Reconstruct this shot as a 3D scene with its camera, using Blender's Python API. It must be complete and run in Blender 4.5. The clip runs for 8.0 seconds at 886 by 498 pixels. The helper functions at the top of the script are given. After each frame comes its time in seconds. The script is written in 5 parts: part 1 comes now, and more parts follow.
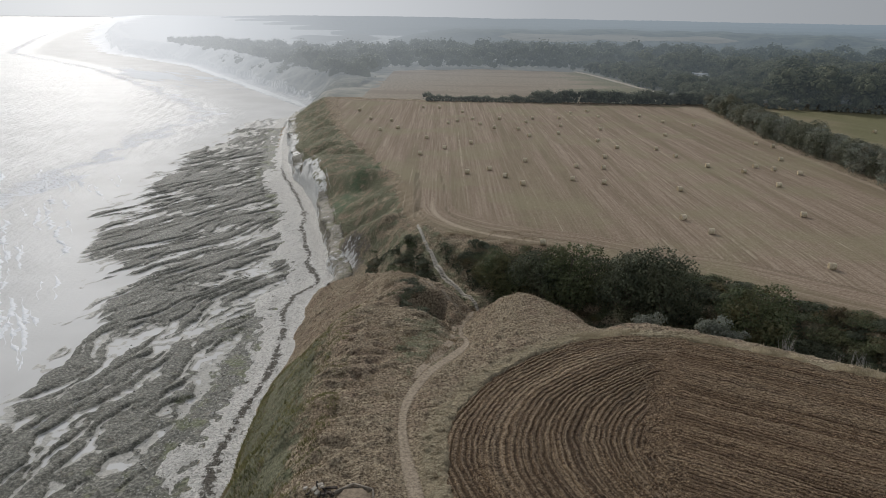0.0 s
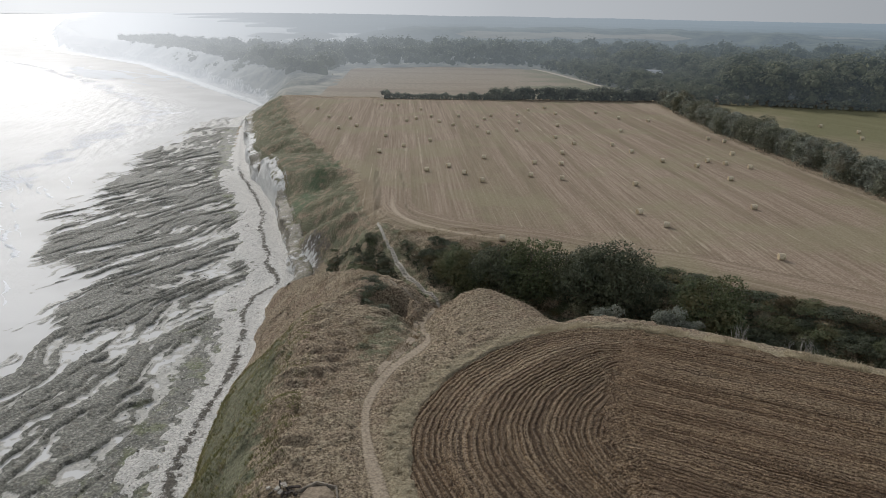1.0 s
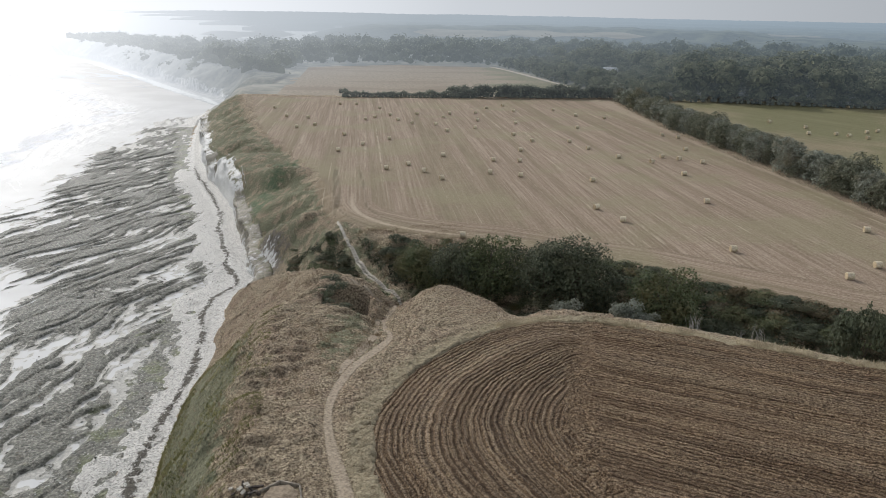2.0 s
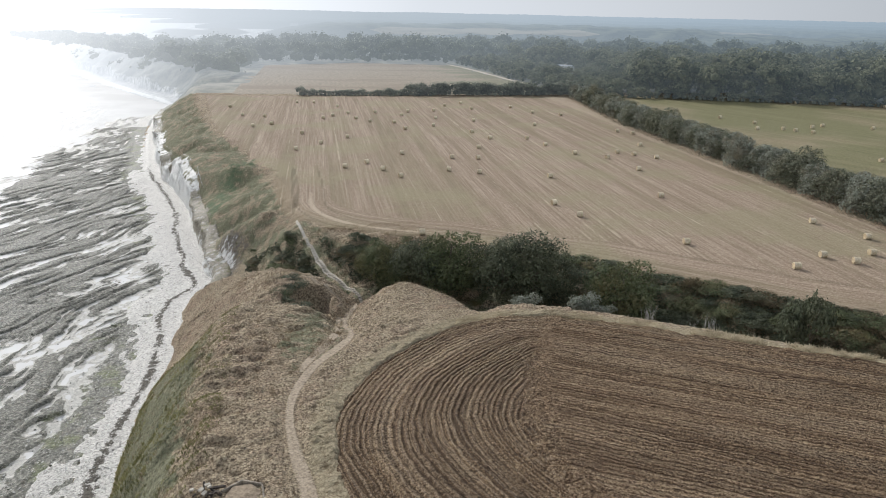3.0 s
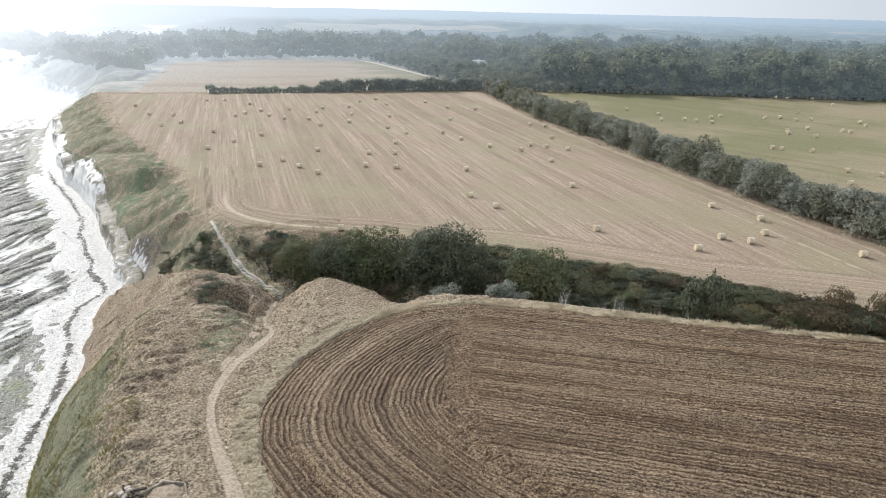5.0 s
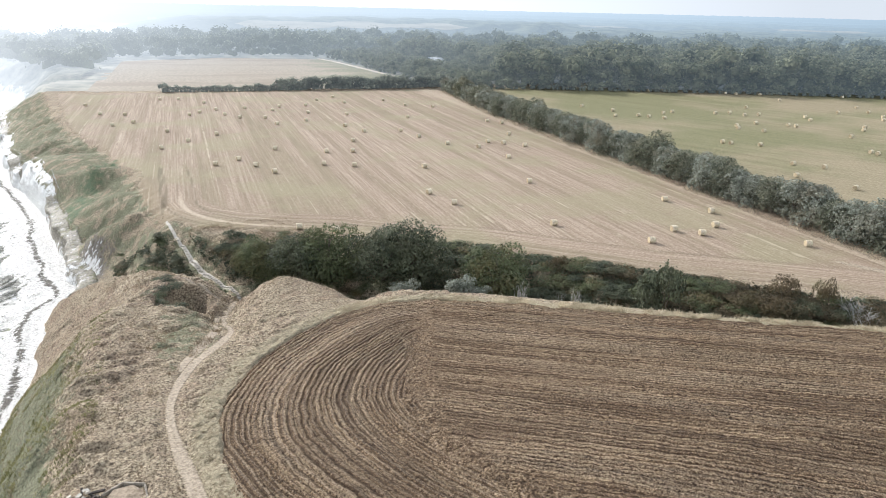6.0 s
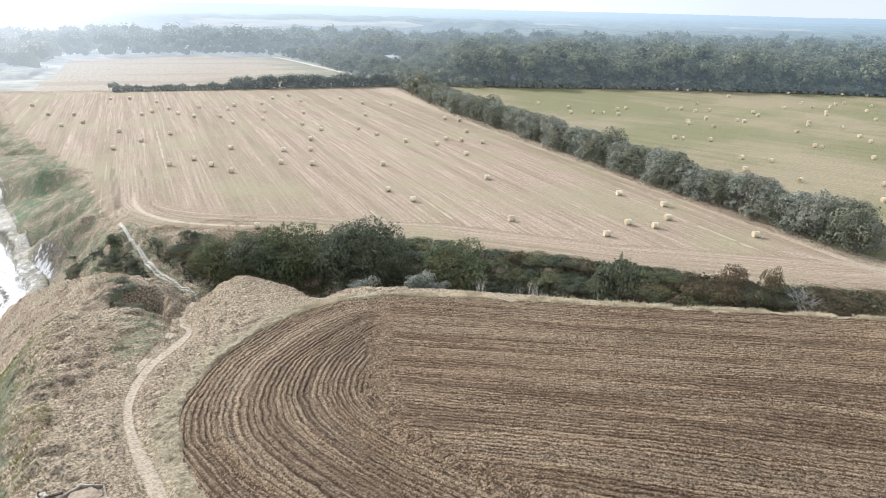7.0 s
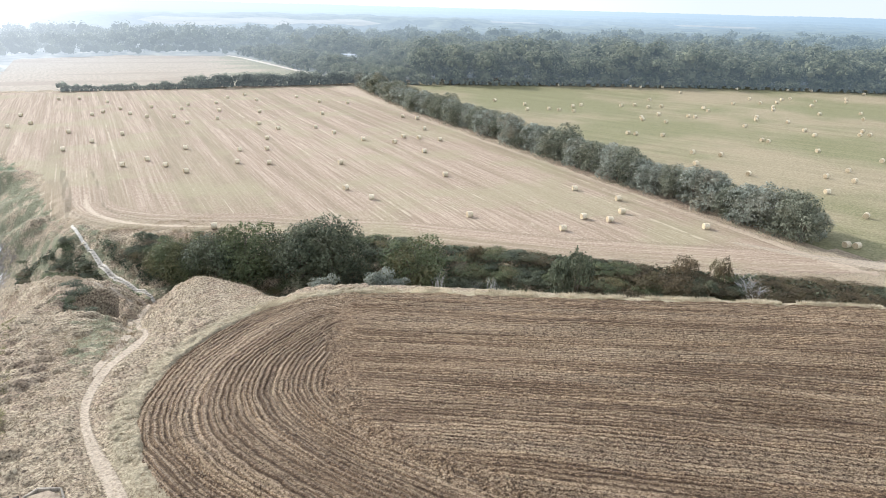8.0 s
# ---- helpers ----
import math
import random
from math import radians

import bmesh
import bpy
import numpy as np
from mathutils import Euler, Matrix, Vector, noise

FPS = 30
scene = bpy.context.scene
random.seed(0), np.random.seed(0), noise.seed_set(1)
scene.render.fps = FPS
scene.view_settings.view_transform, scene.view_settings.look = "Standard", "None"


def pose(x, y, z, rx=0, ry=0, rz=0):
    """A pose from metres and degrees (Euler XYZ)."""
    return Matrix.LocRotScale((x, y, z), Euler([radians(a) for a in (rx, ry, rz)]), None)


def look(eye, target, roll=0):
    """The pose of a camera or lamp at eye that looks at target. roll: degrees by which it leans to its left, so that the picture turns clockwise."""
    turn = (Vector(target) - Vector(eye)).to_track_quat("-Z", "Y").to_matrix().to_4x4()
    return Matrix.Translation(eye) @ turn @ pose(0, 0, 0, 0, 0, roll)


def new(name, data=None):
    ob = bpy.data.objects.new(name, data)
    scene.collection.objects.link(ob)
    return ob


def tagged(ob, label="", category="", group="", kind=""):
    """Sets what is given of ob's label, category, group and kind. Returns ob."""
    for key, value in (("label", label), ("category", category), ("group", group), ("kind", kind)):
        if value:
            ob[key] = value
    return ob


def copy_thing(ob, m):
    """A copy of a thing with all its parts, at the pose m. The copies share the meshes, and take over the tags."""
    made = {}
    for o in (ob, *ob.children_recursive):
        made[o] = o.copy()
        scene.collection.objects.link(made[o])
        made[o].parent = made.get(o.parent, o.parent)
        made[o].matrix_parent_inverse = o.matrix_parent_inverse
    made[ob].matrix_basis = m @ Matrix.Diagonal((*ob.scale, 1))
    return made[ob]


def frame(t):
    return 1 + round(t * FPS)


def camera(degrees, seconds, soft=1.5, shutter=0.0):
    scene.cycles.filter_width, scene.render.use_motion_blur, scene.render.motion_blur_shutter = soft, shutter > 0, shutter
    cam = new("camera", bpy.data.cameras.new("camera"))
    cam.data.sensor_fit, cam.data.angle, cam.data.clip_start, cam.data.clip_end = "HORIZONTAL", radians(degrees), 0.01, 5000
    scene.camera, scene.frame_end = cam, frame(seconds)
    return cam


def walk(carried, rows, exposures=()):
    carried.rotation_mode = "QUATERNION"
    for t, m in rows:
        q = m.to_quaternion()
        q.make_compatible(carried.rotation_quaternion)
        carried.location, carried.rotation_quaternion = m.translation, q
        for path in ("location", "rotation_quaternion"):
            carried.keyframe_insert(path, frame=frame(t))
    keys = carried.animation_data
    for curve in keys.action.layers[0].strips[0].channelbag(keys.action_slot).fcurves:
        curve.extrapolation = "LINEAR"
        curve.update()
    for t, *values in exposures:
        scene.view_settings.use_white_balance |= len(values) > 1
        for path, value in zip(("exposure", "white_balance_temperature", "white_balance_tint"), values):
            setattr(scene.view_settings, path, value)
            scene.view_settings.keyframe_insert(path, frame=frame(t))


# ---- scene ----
cam = camera(64.4, 8.0, soft=0.9)
PATH = [
    (0, 0.00, 0.00, 33.00, 0.00, -18.51, 0.87),
    (0.5, 0.05, -0.13, 32.99, -1.66, -18.56, 0.91),
    (1, 0.11, -0.29, 32.99, -3.32, -18.64, 0.95),
    (1.5, 0.16, -0.51, 33.00, -4.97, -18.68, 0.99),
    (3, 0.30, -1.22, 33.02, -9.98, -18.83, 1.11),
    (3.5, 0.34, -1.52, 33.02, -11.67, -18.86, 1.14),
    (4, 0.37, -1.82, 33.01, -13.35, -18.92, 1.16),
    (4.5, 0.39, -2.15, 33.01, -15.04, -18.96, 1.18),
    (6, 0.38, -3.18, 33.01, -20.10, -19.11, 1.29),
    (6.5, 0.34, -3.59, 33.02, -21.79, -19.14, 1.33),
    (7, 0.30, -3.97, 33.03, -23.50, -19.19, 1.39),
    (7.5, 0.26, -4.38, 33.06, -25.19, -19.23, 1.43),
    (8, 0.22, -4.84, 33.08, -26.86, -19.26, 1.45),
]
walk(cam, [(t, pose(x, y, z, 90 + pitch, 0, yaw) @ pose(0, 0, 0, 0, 0, roll)) for t, x, y, z, yaw, pitch, roll in PATH],
     exposures=[(0, -0.22, 6300, 10), (1.5, 0.14, 6260, 10), (3.5, 0.74, 6180, 10), (4.5, 1.0, 6120, 10), (6.5, 1.42, 6020, 10), (8, 1.6, 5940, 10)])

# ---- light ----
SUN_EL, SUN_AZ = 27.0, -26.0  # degrees above the horizon, degrees to the right of +y
world = bpy.data.worlds.new("sky")
scene.world = world
world.use_nodes = True
wt = world.node_tree
sky = wt.nodes.new("ShaderNodeTexSky")
sky.sky_type, sky.sun_disc = "NISHITA", False
sky.sun_elevation, sky.sun_rotation = radians(SUN_EL), radians(SUN_AZ)
sky.air_density, sky.dust_density, sky.ozone_density = 1.0, 0.8, 1.5
pale = wt.nodes.new("ShaderNodeHueSaturation")
pale.inputs["Saturation"].default_value = 0.25
wt.links.new(sky.outputs[0], pale.inputs["Color"])
wt.links.new(pale.outputs[0], wt.nodes["Background"].inputs[0])
wt.nodes["Background"].inputs[1].default_value = 0.15
sun = new("sun", bpy.data.lights.new("sun", "SUN"))
sun.data.energy, sun.data.angle, sun.data.color = 2.1, radians(1.0), (1.0, 0.95, 0.88)
sun_way = Vector((math.sin(radians(SUN_AZ)) * math.cos(radians(SUN_EL)), math.cos(radians(SUN_AZ)) * math.cos(radians(SUN_EL)), math.sin(radians(SUN_EL))))
sun.matrix_world = look(sun_way * 300, (0, 0, 0))


# ---- the lie of the land ----
def vnoise(x, y, seed=0):
    """Smooth value noise in 0..1 over arrays."""
    x, y = np.asarray(x, float), np.asarray(y, float)
    xi, yi = np.floor(x).astype(np.int64), np.floor(y).astype(np.int64)
    u, v = x - xi, y - yi
    u, v = u * u * (3 - 2 * u), v * v * (3 - 2 * v)

    def lattice(i, j):
        n = (i * 374761393 + j * 668265263 + seed * 1442695041) & 0x7FFFFFFF
        n = ((n ^ (n >> 13)) * 1274126177) & 0x7FFFFFFF
        n = n ^ (n >> 16)
        return (n & 0xFFFFF) / float(0xFFFFF)

    a, b = lattice(xi, yi), lattice(xi + 1, yi)
    c, d = lattice(xi, yi + 1), lattice(xi + 1, yi + 1)
    return (a + (b - a) * u) * (1 - v) + (c + (d - c) * u) * v


def step(a, b, x):
    t = np.clip((x - a) / (b - a), 0, 1)
    return t * t * (3 - 2 * t)


SEA = -13.45
TOE = -12.5
_Y = np.arange(-400.0, 4700.0, 2.0)
_XB = np.interp(_Y, [-400, 20, 58, 65, 75, 85, 93, 104, 111, 115, 119, 125, 139, 151, 165, 179, 195, 218, 247, 278, 308, 361, 418, 484, 630, 825, 1200, 2000, 4700],
                [10, -20, -21.2, -22.3, -21.9, -21, -21.6, -22.4, -21.4, -19.1, -18.8, -21.2, -25.1, -28.1, -31.6, -36.3, -42.5, -48.7, -55.3, -61.3, -65.8, -62.5, -95, -132, -215, -377, -560, -900, -2000])
_COS = 1 / np.sqrt(1 + np.gradient(_XB, _Y) ** 2)
_XS = np.interp(_Y, [-400, 20, 80, 117, 130, 160, 220, 275, 322, 345, 392, 451, 588, 778, 1200, 2000, 4700],
                [-40, -52, -56.5, -62, -69, -84, -87, -87, -84, -88, -120, -160, -260, -440, -640, -980, -2080])


def coast(x, y):
    """Metres inland of the foot of the cliff (minus: seaward)."""
    return (x - np.interp(y, _Y, _XB)) * np.interp(y, _Y, _COS)


_AX = [-40, -21, -14, -6, 4, 10, 18, 30, 40, 50, 60, 71, 90, 130, 300]
_AY = [135, 117, 109, 99, 88.5, 85.5, 79, 73.5, 66, 57, 49.5, 40.5, 26, -4, -130]


def ravine(x, y):
    """Metres beyond the ravine's floor line (minus: on the camera's side)."""
    g = np.interp(x, np.array(_AX), np.gradient(np.array(_AY, float), np.array(_AX, float)))
    return (y - np.interp(x, _AX, _AY)) / np.sqrt(1 + g * g)


def chalk_high(y):
    """How high the bare chalk stands above the beach along the coast."""
    return np.interp(y, [112, 120, 130, 142, 156, 163, 176, 186, 192, 200, 212, 230, 250, 300, 345, 600], [0.6, 1.8, 3.4, 5.0, 5.4, 9.2, 10.2, 8.6, 5.2, 7.0, 4.6, 6.0, 4.6, 4.6, 3, 3])


def buttress(y):
    return (vnoise(y / 11.0, y * 0 + 0.4, 6) - 0.5) * 3.0 * step(114, 126, y) * (1 - step(290, 330, y))


def height(x, y):
    x, y = np.asarray(x, float), np.asarray(y, float)
    s, q = coast(x, y), ravine(x, y)
    near = q < 0
    plain = np.clip(4.6 - 0.105 * (y - 40), -0.4, 6.0)
    plain = plain + 0.75 * np.exp(-((x + 5.6) ** 2 / 26 + (y - 85.5) ** 2 / 26))
    plain = plain + 0.9 * np.exp(-((x - 9.5) ** 2 / 16 + (y - 77) ** 2 / 10))
    plate = np.where(near, plain, 0.0)
    floor_z = np.interp(x, [-21, -14, -6, 4, 14, 34, 57, 90, 130], [-12.5, -10.6, -7.4, -4.6, -5.2, -4.6, -3.2, -1.6, -1.0])
    far_w = np.interp(x, [-20, -4, 9, 18, 38, 60, 90, 130], [10, 10.5, 14, 16, 14, 13.5, 13, 9])
    k = step(0.0, 1.0, np.where(near, -q / 7.0, q / far_w))
    z = floor_z + (plate - floor_z) * k
    gully_x = np.interp(y, [56, 63, 70, 77, 84, 90], [0.5, 2.4, 2.0, 3.6, 4.7, 4.8])
    gully_d = np.interp(y, [56, 63, 70, 78, 84, 89], [0.0, 0.7, 1.6, 2.7, 2.0, 0.0])
    z = z - gully_d * np.exp(-((x - gully_x) / 3.2) ** 2)
    z = z - 3.3 * (1 - step(0.45, 1.0, np.hypot((x + 2.0) / 3.6, (y - 77.6) / 5.3)))
    z = z - 1.5 * np.exp(-((x - 17.4) ** 2 / 5 + (y - 72) ** 2 / 9))
    rough = np.where(near, np.clip(1 - (x - 0.5) / 4.0 + (y - 66) / 6.0, 0, 1), np.clip((far_w + 1 - q) / 4, 0, 1))
    rough = np.maximum(rough, np.clip((17 - s) / 3, 0, 1))
    z = z + rough * ((vnoise(x / 3.1, y / 3.1, 3) - 0.5) * 0.6 + (vnoise((x + 0.4 * y) / 2.3, y / 1.0, 4) - 0.5) * 0.55 + (vnoise(x / 1.0, y / 0.9, 15) - 0.5) * 0.42)
    # grass slope on this side, chalk and slumped slope beyond the ravine
    t = np.clip((s + (vnoise(x / 5, y / 5, 5) - 0.5) * 1.6) / (12.0 + 4.5 * step(68, 80, y)), 0, 1)
    z_near = TOE + (z - TOE) * (1 - (1 - t) ** 1.45)
    sf = s - 0.6 * step(112, 122, y) * (1 - step(300, 345, y)) + buttress(y)
    chalk_h = chalk_high(y)
    u = np.clip((sf - 2.0) / 13.5, 0, 1)
    z_far = TOE + chalk_h * step(0, 1.9 + 2.5 * step(320, 350, y), sf) + (z - TOE - chalk_h) * u ** 0.85
    z_far = z_far + ((vnoise((y + 0.7 * sf) / 6.0, sf / 16.0, 8) - 0.5) * 5.6 + (vnoise((y + 0.5 * sf) / 2.2, sf / 6.0, 16) - 0.5) * 1.3) * np.clip(1 - np.abs(u - 0.5) * 2, 0, 1) * step(0, 2, sf)
    spur, dip = line_distance([(-10.5, 121.5), (-21, 128.5)], x, y), line_distance([(-11.5, 128.5), (-21.5, 134)], x, y)
    z_far = z_far + (1.9 * np.exp(-(spur / 2.0) ** 2) - 1.5 * np.exp(-(dip / 2.2) ** 2)) * step(0.5, 4, sf)
    land = z_near + (z_far - z_near) * step(110, 121, y) - 4.0 * step(338, 350, y) * (1 - step(12, 16, s))
    # shingle, then the wave-cut platform with its ledges
    beach = TOE + np.clip(s, -8.5, 0) * 0.065
    xs = np.interp(y, _Y, _XS)
    edge = np.interp(y, _Y, _XB) - 8.0
    w = np.clip((x - xs) / np.maximum(edge - xs, 1), 0, 1)
    # the ledges' strike swings inland along the shore
    swing = np.interp(y, [0, 95, 110, 125, 150, 240], [-14.3, 0, 4.5, 14, 30, 84])
    along, across = y, x - swing
    warp = (vnoise(along / 12, across / 7, 9) - 0.5) * 4.5 + (vnoise(along / 3.6, across / 2.2, 10) - 0.5) * 1.6 + (vnoise(along / 1.1, across / 0.9, 20) - 0.5) * 0.7
    a2 = across + warp
    led = vnoise(a2 / 2.0, along / 14.0, 11) * 0.34 + vnoise(a2 / 0.95, along / 6.5, 12) * 0.38 + vnoise(a2 / 0.55, along / 3.0, 18) * 0.28
    led = led + 0.26 * (vnoise(x / 8, y / 8, 17) - 0.5)
    fall = (1 - step(0.0, 0.22, w + 0.3 * (vnoise(x / 7, y / 9, 19) - 0.5))) * 0.4
    cut = np.clip((led - 0.48) * 2.1, -0.2, 0.24)
    plat = SEA + 0.145 + 0.08 * w - fall + cut + (vnoise(x / 0.8, y / 0.8, 13) - 0.5) * 0.16
    plat = plat - np.clip((xs - x) * 0.06, 0, 3.5) + 0.07 * step(150, 200, y) - 0.6 * step(300, 345, y)
    k2 = step(-8.6 - 2.5 * vnoise(y / 5, y * 0, 14), -5.2, s)
    sea_side = plat + (beach - plat) * k2
    return np.where(s > 0, np.maximum(land, TOE), sea_side)


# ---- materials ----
# painted haze's glow and density, from west of the sun round to north-east
HAZE_GLOW = [(0.0, (0.95, 0.95, 0.95)), (0.1, (0.92, 0.92, 0.925)), (0.17, (0.80, 0.815, 0.83)), (0.224, (0.63, 0.65, 0.67)), (0.296, (0.46, 0.485, 0.505)), (0.436, (0.335, 0.37, 0.395)), (0.68, (0.27, 0.32, 0.36)), (1.0, (0.185, 0.235, 0.275))]
HAZE_DENSITY = [(0.0, (1.0, 1.0, 1.0)), (0.17, (0.9, 0.9, 0.9)), (0.224, (0.77, 0.77, 0.77)), (0.296, (0.62, 0.62, 0.62)), (0.436, (0.36, 0.36, 0.36)), (0.68, (0.22, 0.22, 0.22)), (1.0, (0.20, 0.20, 0.20))]


class Mat:
    """A small node builder for one material."""

    def __init__(self, name, rough=0.9, spec=0.3):
        self.m = bpy.data.materials.new(name)
        self.m.use_nodes = True
        self.t = self.m.node_tree
        self.b = self.t.nodes["Principled BSDF"]
        self.b.inputs["Roughness"].default_value = rough
        self.b.inputs["Specular IOR Level"].default_value = spec
        self.geo = self.t.nodes.new("ShaderNodeNewGeometry")

    def link(self, a, b):
        self.t.links.new(a, b)

    def put(self, sock, v):
        if isinstance(v, (int, float)):
            sock.default_value = v
        elif isinstance(v, (tuple, list)):
            sock.default_value = (*v, 1.0) if len(v) == 3 and sock.type == "RGBA" else v
        else:
            self.link(v, sock)

    def attr(self, name):
        n = self.t.nodes.new("ShaderNodeAttribute")
        n.attribute_name = name
        return n.outputs["Fac"]

    def vec(self, x, y, z):
        n = self.t.nodes.new("ShaderNodeCombineXYZ")
        for i, v in enumerate((x, y, z)):
            self.put(n.inputs[i], v)
        return n.outputs[0]

    def xyz(self):
        n = self.t.nodes.new("ShaderNodeSeparateXYZ")
        self.link(self.geo.outputs["Position"], n.inputs[0])
        return n.outputs

    def scaled(self, x, y, z, turn=0.0):
        n = self.t.nodes.new("ShaderNodeMapping")
        self.link(self.geo.outputs["Position"], n.inputs[0])
        n.inputs["Scale"].default_value, n.inputs["Rotation"].default_value = (x, y, z), (0, 0, radians(turn))
        return n.outputs[0]

    def noise(self, scale, detail=4, rough=0.55, vec=None, distort=0.0):
        n = self.t.nodes.new("ShaderNodeTexNoise")
        self.put(n.inputs["Vector"], vec if vec is not None else self.geo.outputs["Position"])
        n.inputs["Scale"].default_value, n.inputs["Detail"].default_value = scale, detail
        n.inputs["Roughness"].default_value, n.inputs["Distortion"].default_value = rough, distort
        return n.outputs["Fac"]

    def cells(self, scale, vec=None, out="Distance"):
        n = self.t.nodes.new("ShaderNodeTexVoronoi")
        self.put(n.inputs["Vector"], vec if vec is not None else self.geo.outputs["Position"])
        n.inputs["Scale"].default_value = scale
        return n.outputs[out]

    def math(self, op, a, b=0.0, clamp=False):
        n = self.t.nodes.new("ShaderNodeMath")
        n.operation, n.use_clamp = op, clamp
        self.put(n.inputs[0], a), self.put(n.inputs[1], b)
        return n.outputs[0]

    def span(self, v, a, b, lo=0.0, hi=1.0):
        n = self.t.nodes.new("ShaderNodeMapRange")
        n.interpolation_type = "SMOOTHSTEP"
        for i, x in enumerate((v, a, b, lo, hi)):
            self.put(n.inputs[i], x)
        return n.outputs[0]

    def ramp(self, fac, stops, tight=0.6):
        """Colours by a noise, whose values crowd round one half."""
        n = self.t.nodes.new("ShaderNodeValToRGB")
        self.link(fac, n.inputs[0])
        e = n.color_ramp.elements
        while len(e) < len(stops):
            e.new(0.5)
        for el, (p, c) in zip(e, stops):
            el.position, el.color = 0.5 + (p - 0.5) * tight, (*c, 1)
        return n.outputs[0]

    def mix(self, fac, a, b, blend="MIX"):
        n = self.t.nodes.new("ShaderNodeMix")
        n.data_type, n.blend_type = "RGBA", blend
        self.put(n.inputs["Factor"], fac), self.put(n.inputs[6], a), self.put(n.inputs[7], b)
        return n.outputs[2]

    def grazing_sheen(self, weight):
        """Sheen of dry grass at grazing views, which also stands in for haze."""
        self.b.inputs["Sheen Weight"].default_value = weight
        self.b.inputs["Sheen Roughness"].default_value = 0.5
        self.b.inputs["Sheen Tint"].default_value = (1.0, 0.96, 0.88, 1.0)
        return self

    def colour(self, c):
        self.put(self.b.inputs["Base Color"], c)
        return self

    def painted_haze(self, c, much=1.0):
        """Haze painted in: c fades and emission grows with distance, most towards the sun."""
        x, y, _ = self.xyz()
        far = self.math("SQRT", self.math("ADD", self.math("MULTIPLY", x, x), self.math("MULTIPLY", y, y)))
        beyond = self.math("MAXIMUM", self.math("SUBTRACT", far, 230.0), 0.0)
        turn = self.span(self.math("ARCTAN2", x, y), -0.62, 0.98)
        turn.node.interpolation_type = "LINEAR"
        glow, haze_density = self.ramp(turn, HAZE_GLOW, 1.0), self.ramp(turn, HAZE_DENSITY, 1.0)
        veil = self.math("SUBTRACT", 1.0, self.math("POWER", 2.718, self.math("MULTIPLY", self.math("MULTIPLY", beyond, haze_density), -0.0067 * much)))
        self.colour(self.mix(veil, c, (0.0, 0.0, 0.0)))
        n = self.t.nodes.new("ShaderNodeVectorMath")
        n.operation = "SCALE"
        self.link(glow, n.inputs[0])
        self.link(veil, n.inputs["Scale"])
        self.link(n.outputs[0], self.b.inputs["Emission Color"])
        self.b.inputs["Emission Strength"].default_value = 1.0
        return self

    def bump(self, h, strength=0.5, dist=0.1):
        n = self.t.nodes.new("ShaderNodeBump")
        n.inputs["Strength"].default_value, n.inputs["Distance"].default_value = strength, dist
        self.link(h, n.inputs["Height"])
        self.link(n.outputs[0], self.b.inputs["Normal"])
        return self


def ground_material():
    """Dry cliff-top grass with greener patches; chalk on the steep faces."""
    k = Mat("rough_grass", 0.95, 0.15).grazing_sheen(0.08)
    big, mid, fine = k.noise(0.06, 3), k.noise(0.45, 5, 0.65), k.noise(4.5, 6, 0.75)
    dry = k.ramp(fine, [(0.28, (0.08, 0.056, 0.034)), (0.5, (0.335, 0.26, 0.168)), (0.72, (0.575, 0.48, 0.33))], 0.5)
    rust = k.ramp(fine, [(0.28, (0.08, 0.055, 0.038)), (0.72, (0.47, 0.34, 0.225))], 0.5)
    c = k.mix(k.span(k.math("ADD", k.math("MULTIPLY", mid, 0.6), k.math("MULTIPLY", big, 0.4)), 0.44, 0.62), dry, rust)
    green = k.ramp(fine, [(0.25, (0.078, 0.080, 0.042)), (0.75, (0.305, 0.294, 0.178))], 0.5)
    g = k.math("ADD", k.attr("green"), k.math("MULTIPLY", k.math("SUBTRACT", mid, 0.5), 2.3))
    c = k.mix(k.span(g, 0.30, 0.70), c, green)
    lush = k.ramp(fine, [(0.3, (0.07, 0.105, 0.055)), (0.7, (0.21, 0.255, 0.14))])
    l = k.math("ADD", k.attr("lush"), k.math("MULTIPLY", k.math("SUBTRACT", mid, 0.5), 2.2))
    c = k.mix(k.span(l, 0.25, 0.95), c, lush)
    pale = k.ramp(fine, [(0.3, (0.22, 0.17, 0.10)), (0.7, (0.48, 0.41, 0.27))])
    p = k.math("ADD", k.attr("pale"), k.math("MULTIPLY", k.math("SUBTRACT", mid, 0.5), 0.9))
    c = k.mix(k.span(p, 0.3, 0.8), c, pale)
    earth = k.ramp(k.noise(1.6, 6, 0.7), [(0.3, (0.13, 0.105, 0.08)), (0.7, (0.30, 0.26, 0.21))])
    steep = k.attr("chalk")
    streak = k.noise(1.0, 6, 0.7, k.scaled(1.2, 1.2, 0.22))
    rock = k.ramp(streak, [(0.30, (0.20, 0.165, 0.125)), (0.44, (0.55, 0.51, 0.45)), (0.56, (0.76, 0.73, 0.68)), (0.75, (0.85, 0.83, 0.79))])
    st = k.math("ADD", steep, k.math("MULTIPLY", k.math("SUBTRACT", streak, 0.5), 1.5))
    c = k.mix(k.span(st, 0.22, 0.40), c, earth)
    c = k.mix(k.span(st, 0.45, 0.62), c, rock)
    k.colour(c)
    h = k.math("ADD", k.math("MULTIPLY", fine, 0.6), k.math("ADD", k.math("MULTIPLY", k.noise(1.1, 5, 0.7), 1.2), k.math("MULTIPLY", k.noise(2.6, 4, 0.6), 1.0)))
    return k.bump(h, 1.0, 0.5).m


